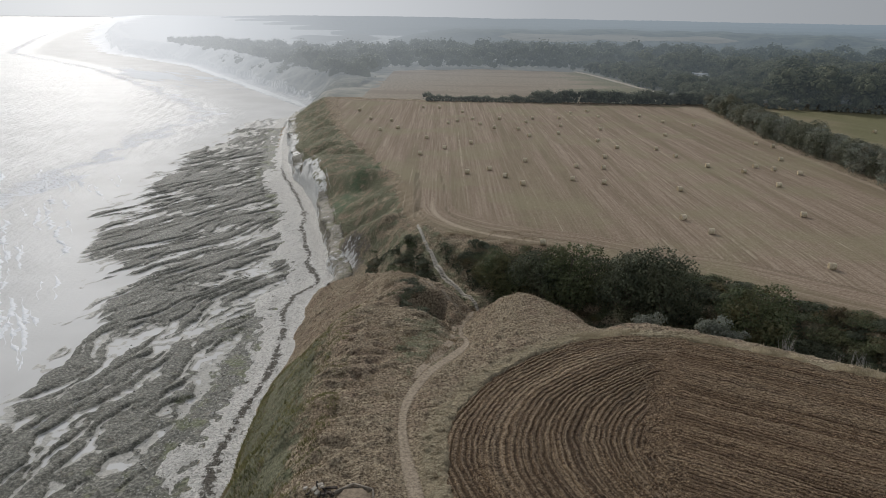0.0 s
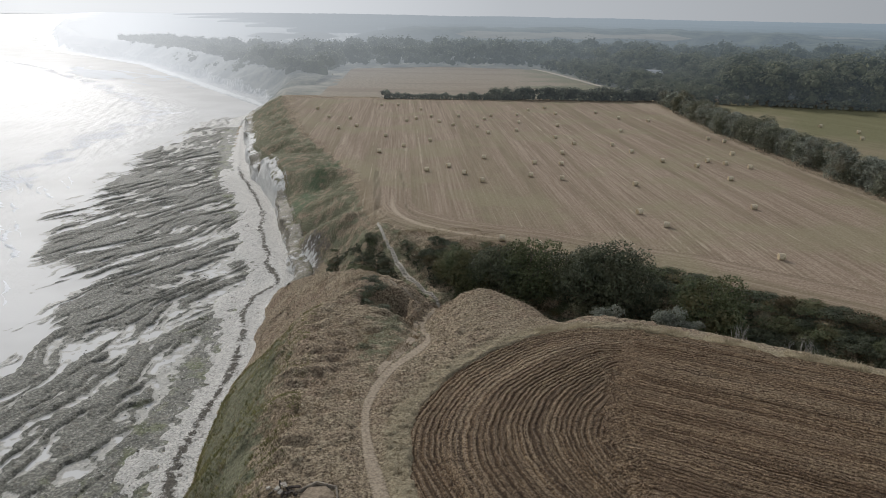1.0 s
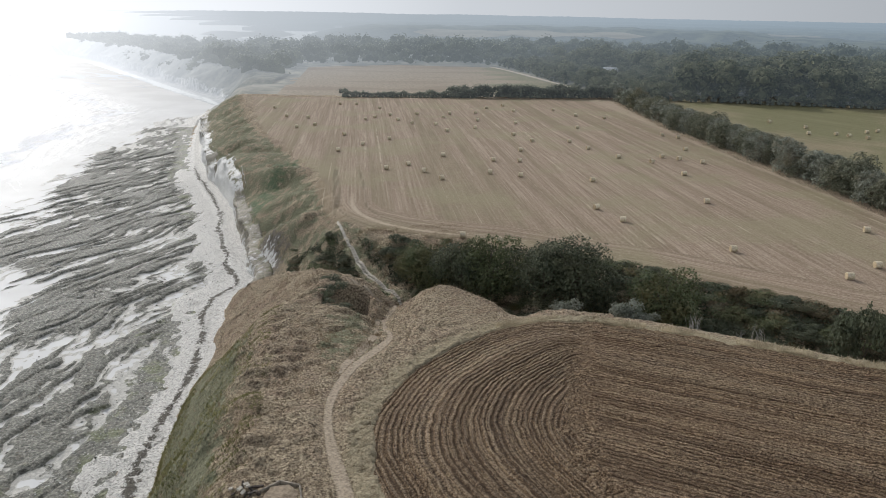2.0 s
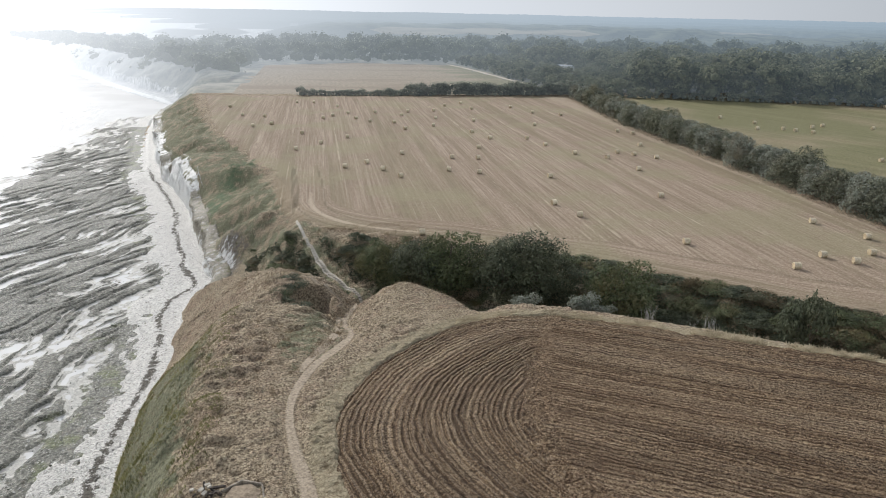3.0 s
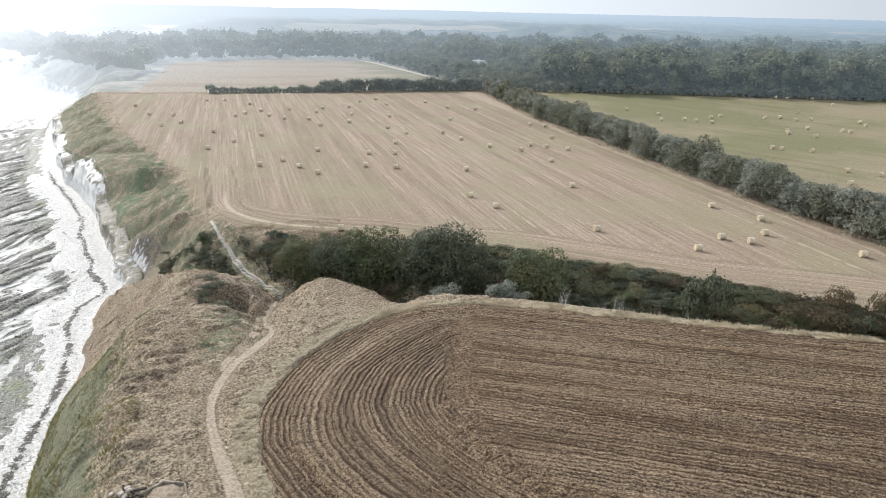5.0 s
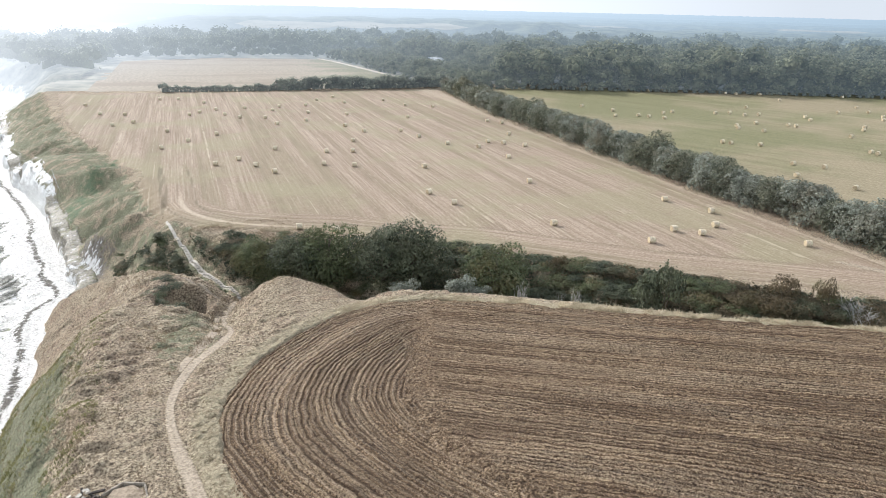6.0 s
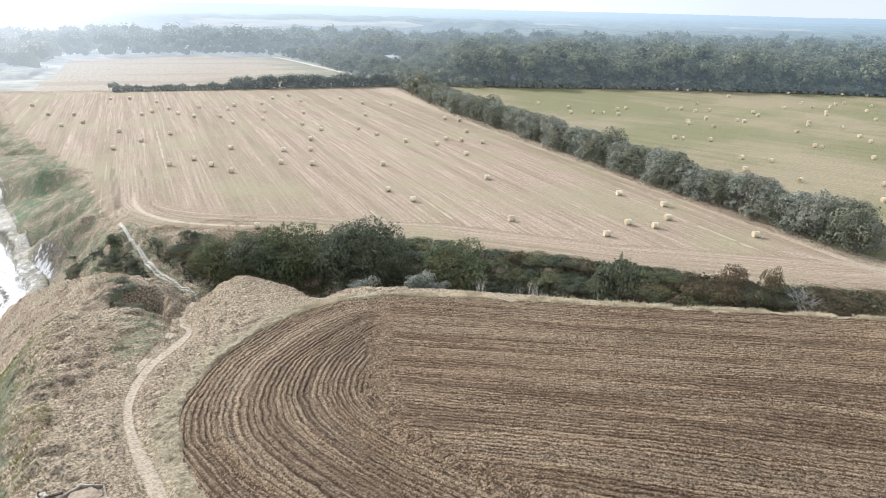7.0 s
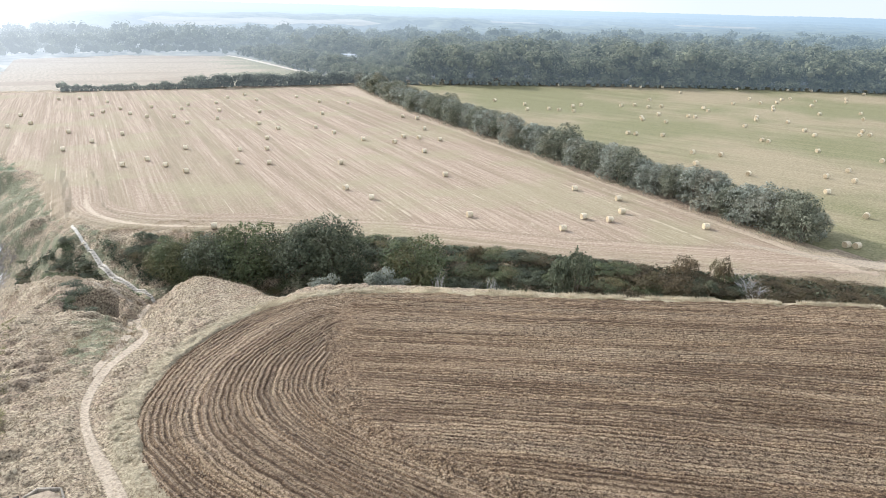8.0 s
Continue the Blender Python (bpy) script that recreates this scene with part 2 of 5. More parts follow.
def platform_material():
    """Weed-covered wave-cut chalk platform, damp, with sandy channels and hollows."""
    k = Mat("weedy_rock", 0.7, 0.25)
    fine, mid = k.noise(2.6, 7, 0.75), k.noise(0.35, 4)
    weed = k.ramp(fine, [(0.3, (0.055, 0.054, 0.042)), (0.52, (0.165, 0.16, 0.13)), (0.72, (0.37, 0.355, 0.295))])
    green = k.ramp(fine, [(0.3, (0.06, 0.07, 0.03)), (0.7, (0.25, 0.265, 0.13))])
    g = k.math("ADD", k.attr("inner"), k.math("MULTIPLY", k.math("SUBTRACT", mid, 0.5), 2.2))
    c = k.mix(k.span(g, 0.95, 1.35, 0, 0.8), weed, green)
    c = k.mix(k.span(k.noise(0.9, 4, 0.7), 0.56, 0.68, 0, 0.6), c, k.ramp(fine, [(0.3, (0.09, 0.07, 0.05)), (0.7, (0.27, 0.235, 0.18))]))
    z = k.xyz()[2]
    low = k.math("ADD", k.span(z, SEA - 0.02, SEA + 0.17, 1, 0), k.math("MULTIPLY", k.math("SUBTRACT", k.noise(1.6, 7, 0.8), 0.5), 1.9))
    sand = k.ramp(fine, [(0.3, (0.38, 0.365, 0.32)), (0.7, (0.63, 0.605, 0.545))])
    c = k.mix(k.span(low, 0.10, 0.42), c, sand)
    k.colour(c)
    return k.bump(k.noise(2.2, 6, 0.75), 0.8, 0.3).m


def shingle_material():
    k = Mat("chalk_shingle", 0.68, 0.3)
    st = k.cells(5.5, out="Color")
    n = k.t.nodes.new("ShaderNodeSeparateColor")
    k.link(st, n.inputs[0])
    c = k.ramp(n.outputs[0], [(0.0, (0.22, 0.21, 0.185)), (0.25, (0.44, 0.42, 0.378)), (1.0, (0.64, 0.614, 0.557))], 1.0)
    fine = k.noise(5, 5, 0.7)
    c = k.mix(k.span(fine, 0.33, 0.50, 0.8, 0.0), c, (0.23, 0.22, 0.20))
    mid = k.noise(1.3, 6, 0.75)
    w = k.math("ADD", k.attr("wrack"), k.math("MULTIPLY", k.math("SUBTRACT", mid, 0.5), 3.8))
    weed = k.ramp(fine, [(0.3, (0.035, 0.031, 0.025)), (0.7, (0.17, 0.153, 0.125))])
    c = k.mix(k.span(w, 0.52, 0.80, 0, 0.95), c, weed)
    k.put(k.b.inputs["Roughness"], k.span(w, 0.6, 0.9, 0.68, 0.95))
    k.put(k.b.inputs["Specular IOR Level"], k.span(w, 0.6, 0.9, 0.3, 0.1))
    a = k.math("ADD", k.attr("algae"), k.math("MULTIPLY", k.math("SUBTRACT", mid, 0.5), 1.6))
    c = k.mix(k.span(a, 0.55, 0.9, 0, 0.75), c, k.ramp(fine, [(0.3, (0.10, 0.11, 0.05)), (0.7, (0.36, 0.36, 0.22))]))
    k.colour(c)
    return k.bump(k.math("ADD", k.cells(5.5), fine), 0.6, 0.12).m


def sea_material():
    """Shallow milky chalk water, paled for sky reflection, with small waves and lines of surf."""
    k = Mat("sea_water", 0.16, 0.5)
    d = k.attr("off")
    sw = k.noise(0.30, 4, 0.55, k.scaled(1.0, 0.35, 1.0, 12))
    chop = k.noise(1.8, 5, 0.6)
    # the milky base colour is raised to stand in for reflected sky too
    milk = k.ramp(k.noise(0.05, 3), [(0.3, (0.575, 0.565, 0.54)), (0.7, (0.64, 0.63, 0.605))])
    band = k.math("ADD", k.math("MULTIPLY", d, 0.16), k.math("MULTIPLY", k.noise(0.07, 3), 7.0))
    wave = k.math("SINE", band)
    surf = k.math("MULTIPLY", k.span(wave, 0.72, 0.95), k.span(k.noise(0.9, 6, 0.75), 0.42, 0.52))
    surf = k.math("MULTIPLY", surf, k.math("MULTIPLY", k.span(d, 1, 6), k.span(d, 24, 44, 1, 0)))
    k.colour(k.mix(surf, milk, (0.92, 0.92, 0.92)))
    k.b.inputs["Specular IOR Level"].default_value = 0.06
    k.put(k.b.inputs["Roughness"], k.math("ADD", k.math("MULTIPLY", surf, 0.5), k.span(d, -10, 20, 0.55, 0.42)))
    k.b.inputs["IOR"].default_value = 1.33
    h = k.math("ADD", k.math("MULTIPLY", sw, k.span(d, 0, 20, 0.05, 1.0)), k.math("MULTIPLY", chop, k.span(d, -5, 20, 0.02, 0.25)))
    return k.bump(h, 0.9, 0.8).m


def stubble_material():
    k = Mat("cut_stubble", 0.95, 0.15)
    row = k.attr("row")
    x, y, _ = k.xyz()
    a = k.vec(k.math("MULTIPLY", row, 0.55), k.math("MULTIPLY", y, 0.012), k.math("MULTIPLY", x, 0.012))
    broad = k.noise(1.0, 3, 0.6, a)
    b = k.vec(k.math("MULTIPLY", row, 2.6), k.math("MULTIPLY", y, 0.05), k.math("MULTIPLY", x, 0.05))
    rows = k.noise(1.0, 5, 0.65, b)
    fine = k.noise(3.2, 6, 0.75)
    c = k.ramp(k.math("ADD", k.math("MULTIPLY", rows, 0.4), k.math("MULTIPLY", fine, 0.6)),
               [(0.32, (0.155, 0.111, 0.075)), (0.5, (0.29, 0.218, 0.155)), (0.66, (0.43, 0.347, 0.26))], 0.85)
    c = k.mix(k.span(broad, 0.38, 0.58, 0.38, 0.0), c, k.mix(fine, (0.10, 0.075, 0.042), (0.22, 0.17, 0.105)))
    swath = k.noise(1.0, 2, 0.5, k.vec(k.math("MULTIPLY", row, 0.16), k.math("MULTIPLY", y, 0.004), 9.1))
    c = k.mix(k.span(swath, 0.52, 0.60, 0.0, 0.5), c, k.mix(fine, (0.13, 0.105, 0.06), (0.27, 0.22, 0.135)))
    patch = k.noise(0.045, 4, 0.6)
    c = k.mix(k.span(patch, 0.47, 0.63, 0, 0.6), c, k.mix(fine, (0.145, 0.128, 0.07), (0.37, 0.325, 0.20)))
    straw = k.noise(1.0, 4, 0.7, k.vec(k.math("MULTIPLY", row, 0.9), k.math("MULTIPLY", y, 0.009), 3.7))
    torn = k.noise(1.0, 5, 0.75, k.vec(k.math("MULTIPLY", x, 0.8), k.math("MULTIPLY", y, 0.22), 0.0))
    c = k.mix(k.math("MULTIPLY", k.span(straw, 0.58, 0.66, 0.0, 0.5), k.span(torn, 0.44, 0.58)), c, (0.52, 0.44, 0.32))
    e = k.math("ADD", k.attr("edge"), k.math("MULTIPLY", k.math("SUBTRACT", fine, 0.5), 0.8))
    c = k.mix(k.span(e, 0.4, 0.8, 0, 0.75), c, (0.46, 0.375, 0.275))
    c = k.mix(k.span(k.attr("edge"), -0.25, -0.7, 0, 0.6), c, (0.13, 0.105, 0.065))
    k.colour(c)
    return k.bump(k.math("ADD", rows, fine), 0.7, 0.15).m


def plough_material():
    """Tilled loam full of chopped straw: shade-darkened furrows, grainy ridges with painted highlights."""
    k = Mat("tilled_soil", 0.95, 0.15)
    row = k.attr("row")
    x, y, _ = k.xyz()
    fine, clod = k.noise(5.5, 5, 0.9), k.noise(2.0, 4, 0.7)
    drift = k.noise(1.0, 3, 0.6, k.vec(k.math("MULTIPLY", row, 1.1), k.math("MULTIPLY", x, 0.05), k.math("MULTIPLY", y, 0.05)))
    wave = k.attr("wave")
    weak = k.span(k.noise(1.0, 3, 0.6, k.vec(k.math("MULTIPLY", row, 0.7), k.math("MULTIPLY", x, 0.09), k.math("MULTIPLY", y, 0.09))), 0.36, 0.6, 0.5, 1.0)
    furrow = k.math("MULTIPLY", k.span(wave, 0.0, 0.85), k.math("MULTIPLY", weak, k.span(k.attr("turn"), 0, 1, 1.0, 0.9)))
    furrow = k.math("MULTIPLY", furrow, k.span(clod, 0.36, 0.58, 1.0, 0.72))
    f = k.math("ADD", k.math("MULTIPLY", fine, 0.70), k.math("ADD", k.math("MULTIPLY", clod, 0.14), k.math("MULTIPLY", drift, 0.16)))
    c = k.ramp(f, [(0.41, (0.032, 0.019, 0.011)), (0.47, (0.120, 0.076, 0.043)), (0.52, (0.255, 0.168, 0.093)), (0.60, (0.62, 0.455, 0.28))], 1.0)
    # trough shade painted over the dark earth, along the mesh's own dips
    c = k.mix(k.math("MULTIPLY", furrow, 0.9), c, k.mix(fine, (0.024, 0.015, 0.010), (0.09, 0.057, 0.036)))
    # pale straw on the crests, with a ridge highlight put into the colour
    crest = k.math("MULTIPLY", k.span(wave, -0.15, -0.85), k.span(k.attr("turn"), 0, 1, 0.1, 0.38))
    c = k.mix(k.math("MULTIPLY", crest, k.span(fine, 0.40, 0.56, 0.15, 1.0)), c, (0.56, 0.46, 0.34))
    broad = k.noise(1.0, 3, 0.5, k.vec(k.math("MULTIPLY", row, 0.35), k.math("MULTIPLY", x, 0.02), k.math("MULTIPLY", y, 0.02)))
    c = k.mix(k.span(broad, 0.45, 0.62, 0.0, 0.4), c, (0.095, 0.063, 0.038))
    c = k.mix(k.math("MULTIPLY", k.span(broad, 0.46, 0.38), k.span(fine, 0.45, 0.56, 0.0, 0.35)), c, (0.42, 0.34, 0.235))
    c = k.mix(k.span(k.noise(0.07, 3), 0.5, 0.7, 0.0, 0.3), c, (0.22, 0.142, 0.086))
    lines = k.noise(1.0, 3, 0.7, k.vec(k.math("MULTIPLY", row, 4.2), k.math("MULTIPLY", x, 0.06), k.math("MULTIPLY", y, 0.06)))
    c = k.mix(k.math("MULTIPLY", k.span(lines, 0.50, 0.62), k.span(fine, 0.42, 0.55, 0.0, 0.55)), c, (0.54, 0.41, 0.265))
    c = k.mix(k.math("MULTIPLY", k.span(lines, 0.44, 0.36), k.span(fine, 0.60, 0.45, 0.0, 0.4)), c, (0.045, 0.027, 0.016))
    k.colour(c)
    return k.bump(k.math("SUBTRACT", k.math("ADD", fine, clod), furrow), 1.0, 0.3).m


def simple(name, dark, light, scale, rough=0.9, bump=0.5, dist=0.05, spec=0.3, detail=6):
    k = Mat(name, rough, spec)
    n = k.noise(scale, detail, 0.7)
    big = k.noise(scale * 0.13, 3)
    c = k.ramp(k.math("ADD", k.math("MULTIPLY", n, 0.7), k.math("MULTIPLY", big, 0.3)), [(0.32, dark), (0.68, light)])
    k.colour(c)
    return k.bump(n, bump, dist).m


def trail_material(name, dark, light):
    """Bare earth worn in two lines, with ragged grass along the sides and between."""
    k = Mat(name, 0.95, 0.2)
    fine, mid = k.noise(4.5, 6, 0.75), k.noise(1.4, 5, 0.7)
    c = k.ramp(fine, [(0.3, dark), (0.7, light)])
    grass = k.ramp(fine, [(0.28, (0.085, 0.062, 0.04)), (0.72, (0.42, 0.345, 0.24))])
    u = k.attr("side")
    out = k.math("ADD", u, k.math("MULTIPLY", k.math("SUBTRACT", mid, 0.5), 1.5))
    c = k.mix(k.span(out, 0.55, 0.85), c, grass)
    mid_line = k.math("ADD", k.math("SUBTRACT", 0.0, u), k.math("MULTIPLY", k.math("SUBTRACT", mid, 0.5), 1.2))
    c = k.mix(k.span(mid_line, -0.12, 0.1, 0, 0.7), c, grass)
    k.colour(c)
    return k.bump(fine, 0.7, 0.12).m


def far_sand_material():
    """Pale sand and wet ledges of the far bay, with painted haze."""
    k = Mat("far_sand", 0.8, 0.2)
    n = k.noise(1.0, 4, 0.6, k.scaled(0.03, 0.008, 1.0, 40))
    return k.painted_haze(k.ramp(n, [(0.36, (0.26, 0.26, 0.235)), (0.5, (0.56, 0.55, 0.51))])).m


def far_reef_material():
    k = Mat("far_reef", 0.9, 0.1)
    # rock colour, hazed by emission
    return k.painted_haze(k.ramp(k.noise(0.5, 5, 0.7), [(0.3, (0.06, 0.06, 0.05)), (0.7, (0.17, 0.165, 0.145))])).m


def farmland_material():
    """Far fields and scrub, out to the horizon, veiled by painted haze."""
    k = Mat("distant_farmland", 0.95, 0.1)
    n, big = k.noise(0.08, 5, 0.7), k.noise(0.006, 3, 0.6)
    c = k.ramp(n, [(0.35, (0.10, 0.095, 0.06)), (0.65, (0.26, 0.23, 0.155))])
    return k.painted_haze(k.mix(k.span(big, 0.5, 0.6, 0, 0.8), c, (0.30, 0.27, 0.20))).m


def leaf_material(name, dark, light, dry=None, gloss=0.75, thin=0.35, patch=0.55, mottle=0.5, far=False):
    """Leaves vary from clump to clump and from tree to tree."""
    k = Mat(name, gloss, 0.2)
    n = k.span(k.noise(patch, 3), 0.3, 0.7)
    r = k.geo.outputs["Random Per Island"]
    f = k.math("ADD", k.math("MULTIPLY", r, mottle), k.math("MULTIPLY", n, 1 - mottle))
    c = k.ramp(f, [(0.15, dark), (0.85, light)], 1.0)
    if dry:
        info = k.t.nodes.new("ShaderNodeObjectInfo")
        c = k.mix(k.math("MULTIPLY", k.span(k.noise(0.3, 2), 0.45, 0.65), k.span(info.outputs["Random"], 0.3, 1.0, 0.15, 0.8)), c, dry)
    # far leaves also glow with haze painted in as emission
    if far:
        k.painted_haze(c)
    else:
        k.colour(c)
    tr = k.t.nodes.new("ShaderNodeBsdfTranslucent")
    k.link(c, tr.inputs[0])
    mx = k.t.nodes.new("ShaderNodeMixShader")
    mx.inputs[0].default_value = thin
    k.link(k.b.outputs[0], mx.inputs[1]), k.link(tr.outputs[0], mx.inputs[2])
    k.link(mx.outputs[0], k.t.nodes["Material Output"].inputs[0])
    return k.m


# ---- mesh helpers ----
def sheet(name, v, f, material, attrs=None, smooth=True, parent=None):
    """A mesh object from arrays of points and equal-sided faces."""
    me = bpy.data.meshes.new(name)
    v, f = np.ascontiguousarray(v, np.float32), np.ascontiguousarray(f, np.int32)
    me.vertices.add(len(v))
    me.vertices.foreach_set("co", v.ravel())
    me.loops.add(f.size)
    me.loops.foreach_set("vertex_index", f.ravel())
    me.polygons.add(len(f))
    me.polygons.foreach_set("loop_start", np.arange(len(f), dtype=np.int32) * f.shape[1])
    me.update(calc_edges=True)
    me.validate()
    me.polygons.foreach_set("use_smooth", np.full(len(me.polygons), smooth))
    for key, val in (attrs or {}).items():
        me.attributes.new(key, "FLOAT", "POINT").data.foreach_set("value", np.ascontiguousarray(val, np.float32))
    for m in material if isinstance(material, (list, tuple)) else [material]:
        me.materials.append(m)
    ob = new(name, me)
    ob.parent = parent
    return ob


def part(name, bm, material, parent, label=""):
    me = bpy.data.meshes.new(name)
    bm.to_mesh(me)
    bm.free()
    me.materials.append(material)
    ob = new(name, me)
    ob.parent = parent
    return tagged(ob, label)


def lattice_faces(nx, ny, keep=None):
    i = np.arange(ny - 1)[:, None] * nx + np.arange(nx - 1)[None, :]
    f = np.stack([i, i + 1, i + nx + 1, i + nx], -1)
    return f[keep] if keep is not None else f.reshape(-1, 4)


def compact(v, f, attrs):
    used = np.unique(f)
    back = np.zeros(len(v), np.int64)
    back[used] = np.arange(len(used))
    return v[used], back[f], {k: a[used] for k, a in attrs.items()}


def inside(poly, x, y):
    r = np.zeros(np.shape(x), bool)
    n = len(poly)
    for i in range(n):
        (x0, y0), (x1, y1) = poly[i], poly[(i + 1) % n]
        if y0 != y1:
            r ^= ((y0 > y) != (y1 > y)) & (x < (x1 - x0) * (y - y0) / (y1 - y0) + x0)
    return r


def line_distance(line, x, y):
    best = np.full(np.shape(x), 1e9)
    for (x0, y0), (x1, y1) in zip(line, line[1:]):
        dx, dy = x1 - x0, y1 - y0
        t = np.clip(((x - x0) * dx + (y - y0) * dy) / (dx * dx + dy * dy), 0, 1)
        best = np.minimum(best, np.hypot(x - x0 - t * dx, y - y0 - t * dy))
    return best


def smooth_line(pts, rounds=3):
    p = np.array(pts, float)
    for _ in range(rounds):
        q = np.empty((2 * len(p) - 2, p.shape[1]))
        q[0::2], q[1::2] = p[:-1] * 0.75 + p[1:] * 0.25, p[:-1] * 0.25 + p[1:] * 0.75
        p = np.vstack([p[:1], q, p[-1:]])
    return p


def spread(lo, hi, fine, a, b, grow):
    """Grid lines: evenly fine from lo to hi, growing out to a and b."""
    mid = list(np.arange(lo, hi, fine))
    up, d = [hi], fine
    while up[-1] < b:
        d *= grow
        up.append(up[-1] + d)
    down, d = [], fine
    x = lo
    while x > a:
        d *= grow
        x -= d
        down.append(x)
    return np.array(down[::-1] + mid + up)


FIELD_RIM = [(-31, 205), (-12, 150), (-10.5, 130), (-8.5, 117), (-4.5, 110.4), (2, 106), (9, 102), (18.5, 98.5), (28, 92), (38.3, 86), (47.8, 77.4), (56.9, 69.6), (69.7, 61.2), (81.6, 53.0), (93.4, 47.2)]
PLOUGH_EDGE = [(15, 11), (8.8, 18.5), (4.2, 25.5), (1.4, 32.4), (0.3, 38), (0.3, 43), (1.2, 47.5), (4.0, 53.6), (8.0, 59.0), (13.0, 63.4), (18.5, 65.7), (24, 65.0), (31, 60.8), (43.4, 51.3), (57.5, 41.3), (69, 32.6), (92, 16), (120, -5)]
PATH_LOW = smooth_line([(-0.6, 30), (-1.3, 35.5), (-2.2, 39.8), (-2.95, 45.5), (-2.7, 49.8), (-1.4, 54.6), (0.2, 58.2), (1.7, 61.8), (2.75, 65.6), (2.2, 69.2), (2.0, 73.5), (3.3, 78.5), (4.7, 83.5)])
PATH_HIGH = smooth_line([(4.7, 83.5), (5.2, 86.0), (4.6, 89.0), (3.2, 92.2), (1.4, 95.6), (-0.4, 99.2), (-1.7, 103.1), (-3.0, 107.1), (-4.1, 110.6), (-4.3, 112.2)])

PATH_FORK = smooth_line([(1.6, 74.2), (1.2, 70), (1.2, 66.4), (0.2, 61.6), (-1.2, 57.8), (-2.4, 54)])
PATH_KNOLL = smooth_line([(-5.6, 86.2), (-3.6, 86.6), (-1.6, 84.0), (0.6, 81.2), (3.0, 80.0)])

# ---- ground, one sheet out to the horizon ----
GREEN_GULLY = [(-15.8, 161), (-18.2, 155.5), (-20.6, 150.5), (-22.2, 143.5)]


def sward(x, y, z):
    """How green, lush, pale or chalky the ground is from place to place."""
    s, q = coast(x, y), ravine(x, y)
    chalk = 0.9 * np.exp(-((x + 19.0) ** 2 / 16 + (y - 120) ** 2 / 34))
    # the far slope's chalk share stands in for its pale haze
    chalk = np.maximum(chalk, 0.30 * step(342, 372, y) * (s > -1) * (1 - step(15, 24, s)))
    green = 0.85 * (1 - step(7.5, 13, s)) * step(0.2, 2, s) * (1 - step(70, 84, y))
    green = np.maximum(green, 0.60 * (s > 2) * step(112, 124, y) * (1 - step(13, 17, s)))
    green = np.maximum(green, 0.62 * np.exp(-((x + 1.6) ** 2 / 16 + (y - 64) ** 2 / 110)))
    green = np.maximum(green, 0.55 * (q > 0) * (1 - step(8, 15, q)) * step(-25, -10, x))
    lush = 0.8 * np.exp(-(line_distance(GREEN_GULLY, x, y) / 3.0) ** 2)
    pale = 0.75 * (1 - step(0.8, 3.5, line_distance(PLOUGH_EDGE, x, y))) * (q < 0)
    return {"chalk": chalk, "green": green, "pale": pale, "lush": lush, "inner": np.clip(1 + (s + 8) / 22, 0, 1)}


def build_sward(grass):
    """Tussocky grass on the near cliff top and its sea slope, with the paths worn through it."""
    xs, ys = np.arange(-22, 27, 0.18), np.arange(26, 112, 0.18)
    x, y = np.meshgrid(xs, ys)
    z, s, q = height(x, y), coast(x, y), ravine(x, y)
    worn = np.minimum(line_distance(PATH_LOW, x, y) - 0.55, np.minimum(line_distance(PATH_HIGH, x, y) - 0.4, line_distance(PATH_FORK, x, y) - 0.45))
    worn = np.minimum(worn, line_distance(PATH_KNOLL, x, y) - 0.3)
    worn = np.minimum(worn, np.hypot(x + 5.2, y - 35.6) - 1.4)
    a, b = x + 0.35 * y, y - 0.35 * x
    wx, wy = (vnoise(a / 1.3, b / 1.3, 121) - 0.5) * 0.7, (vnoise(a / 1.3, b / 1.3, 122) - 0.5) * 0.7
    clump = vnoise((a + wx) / 0.8, (b + wy) / 0.6, 123) ** 1.4 * 0.20 + vnoise((a + wx) / 0.42, (b + wy) / 0.36, 124) * 0.26
    clump = clump * (0.35 + 0.9 * vnoise(x / 4.5, y / 4.5, 125)) * np.clip(worn / 0.5, 0, 1)
    keep = (s > 0.9) & (q < 7.5) & (worn > -0.25) & (~inside(PLOUGHED, x, y) | (line_distance(PLOUGH_EDGE, x, y) < 0.2))
    f = lattice_faces(len(xs), len(ys), keep[:-1, :-1])
    v = np.stack([x, y, z + 0.02 + clump], -1).reshape(-1, 3)
    v[np.bincount(f.ravel(), minlength=len(v)) < 4, 2] -= 0.25
    v, f, at_ = compact(v, f, {k: b_.ravel() for k, b_ in sward(x, y, z).items()})
    tagged(sheet("rough_grass", v, f, grass, at_), "tussocky dry brown grass on the cliff top and sea slope", "grass", kind="stuff")


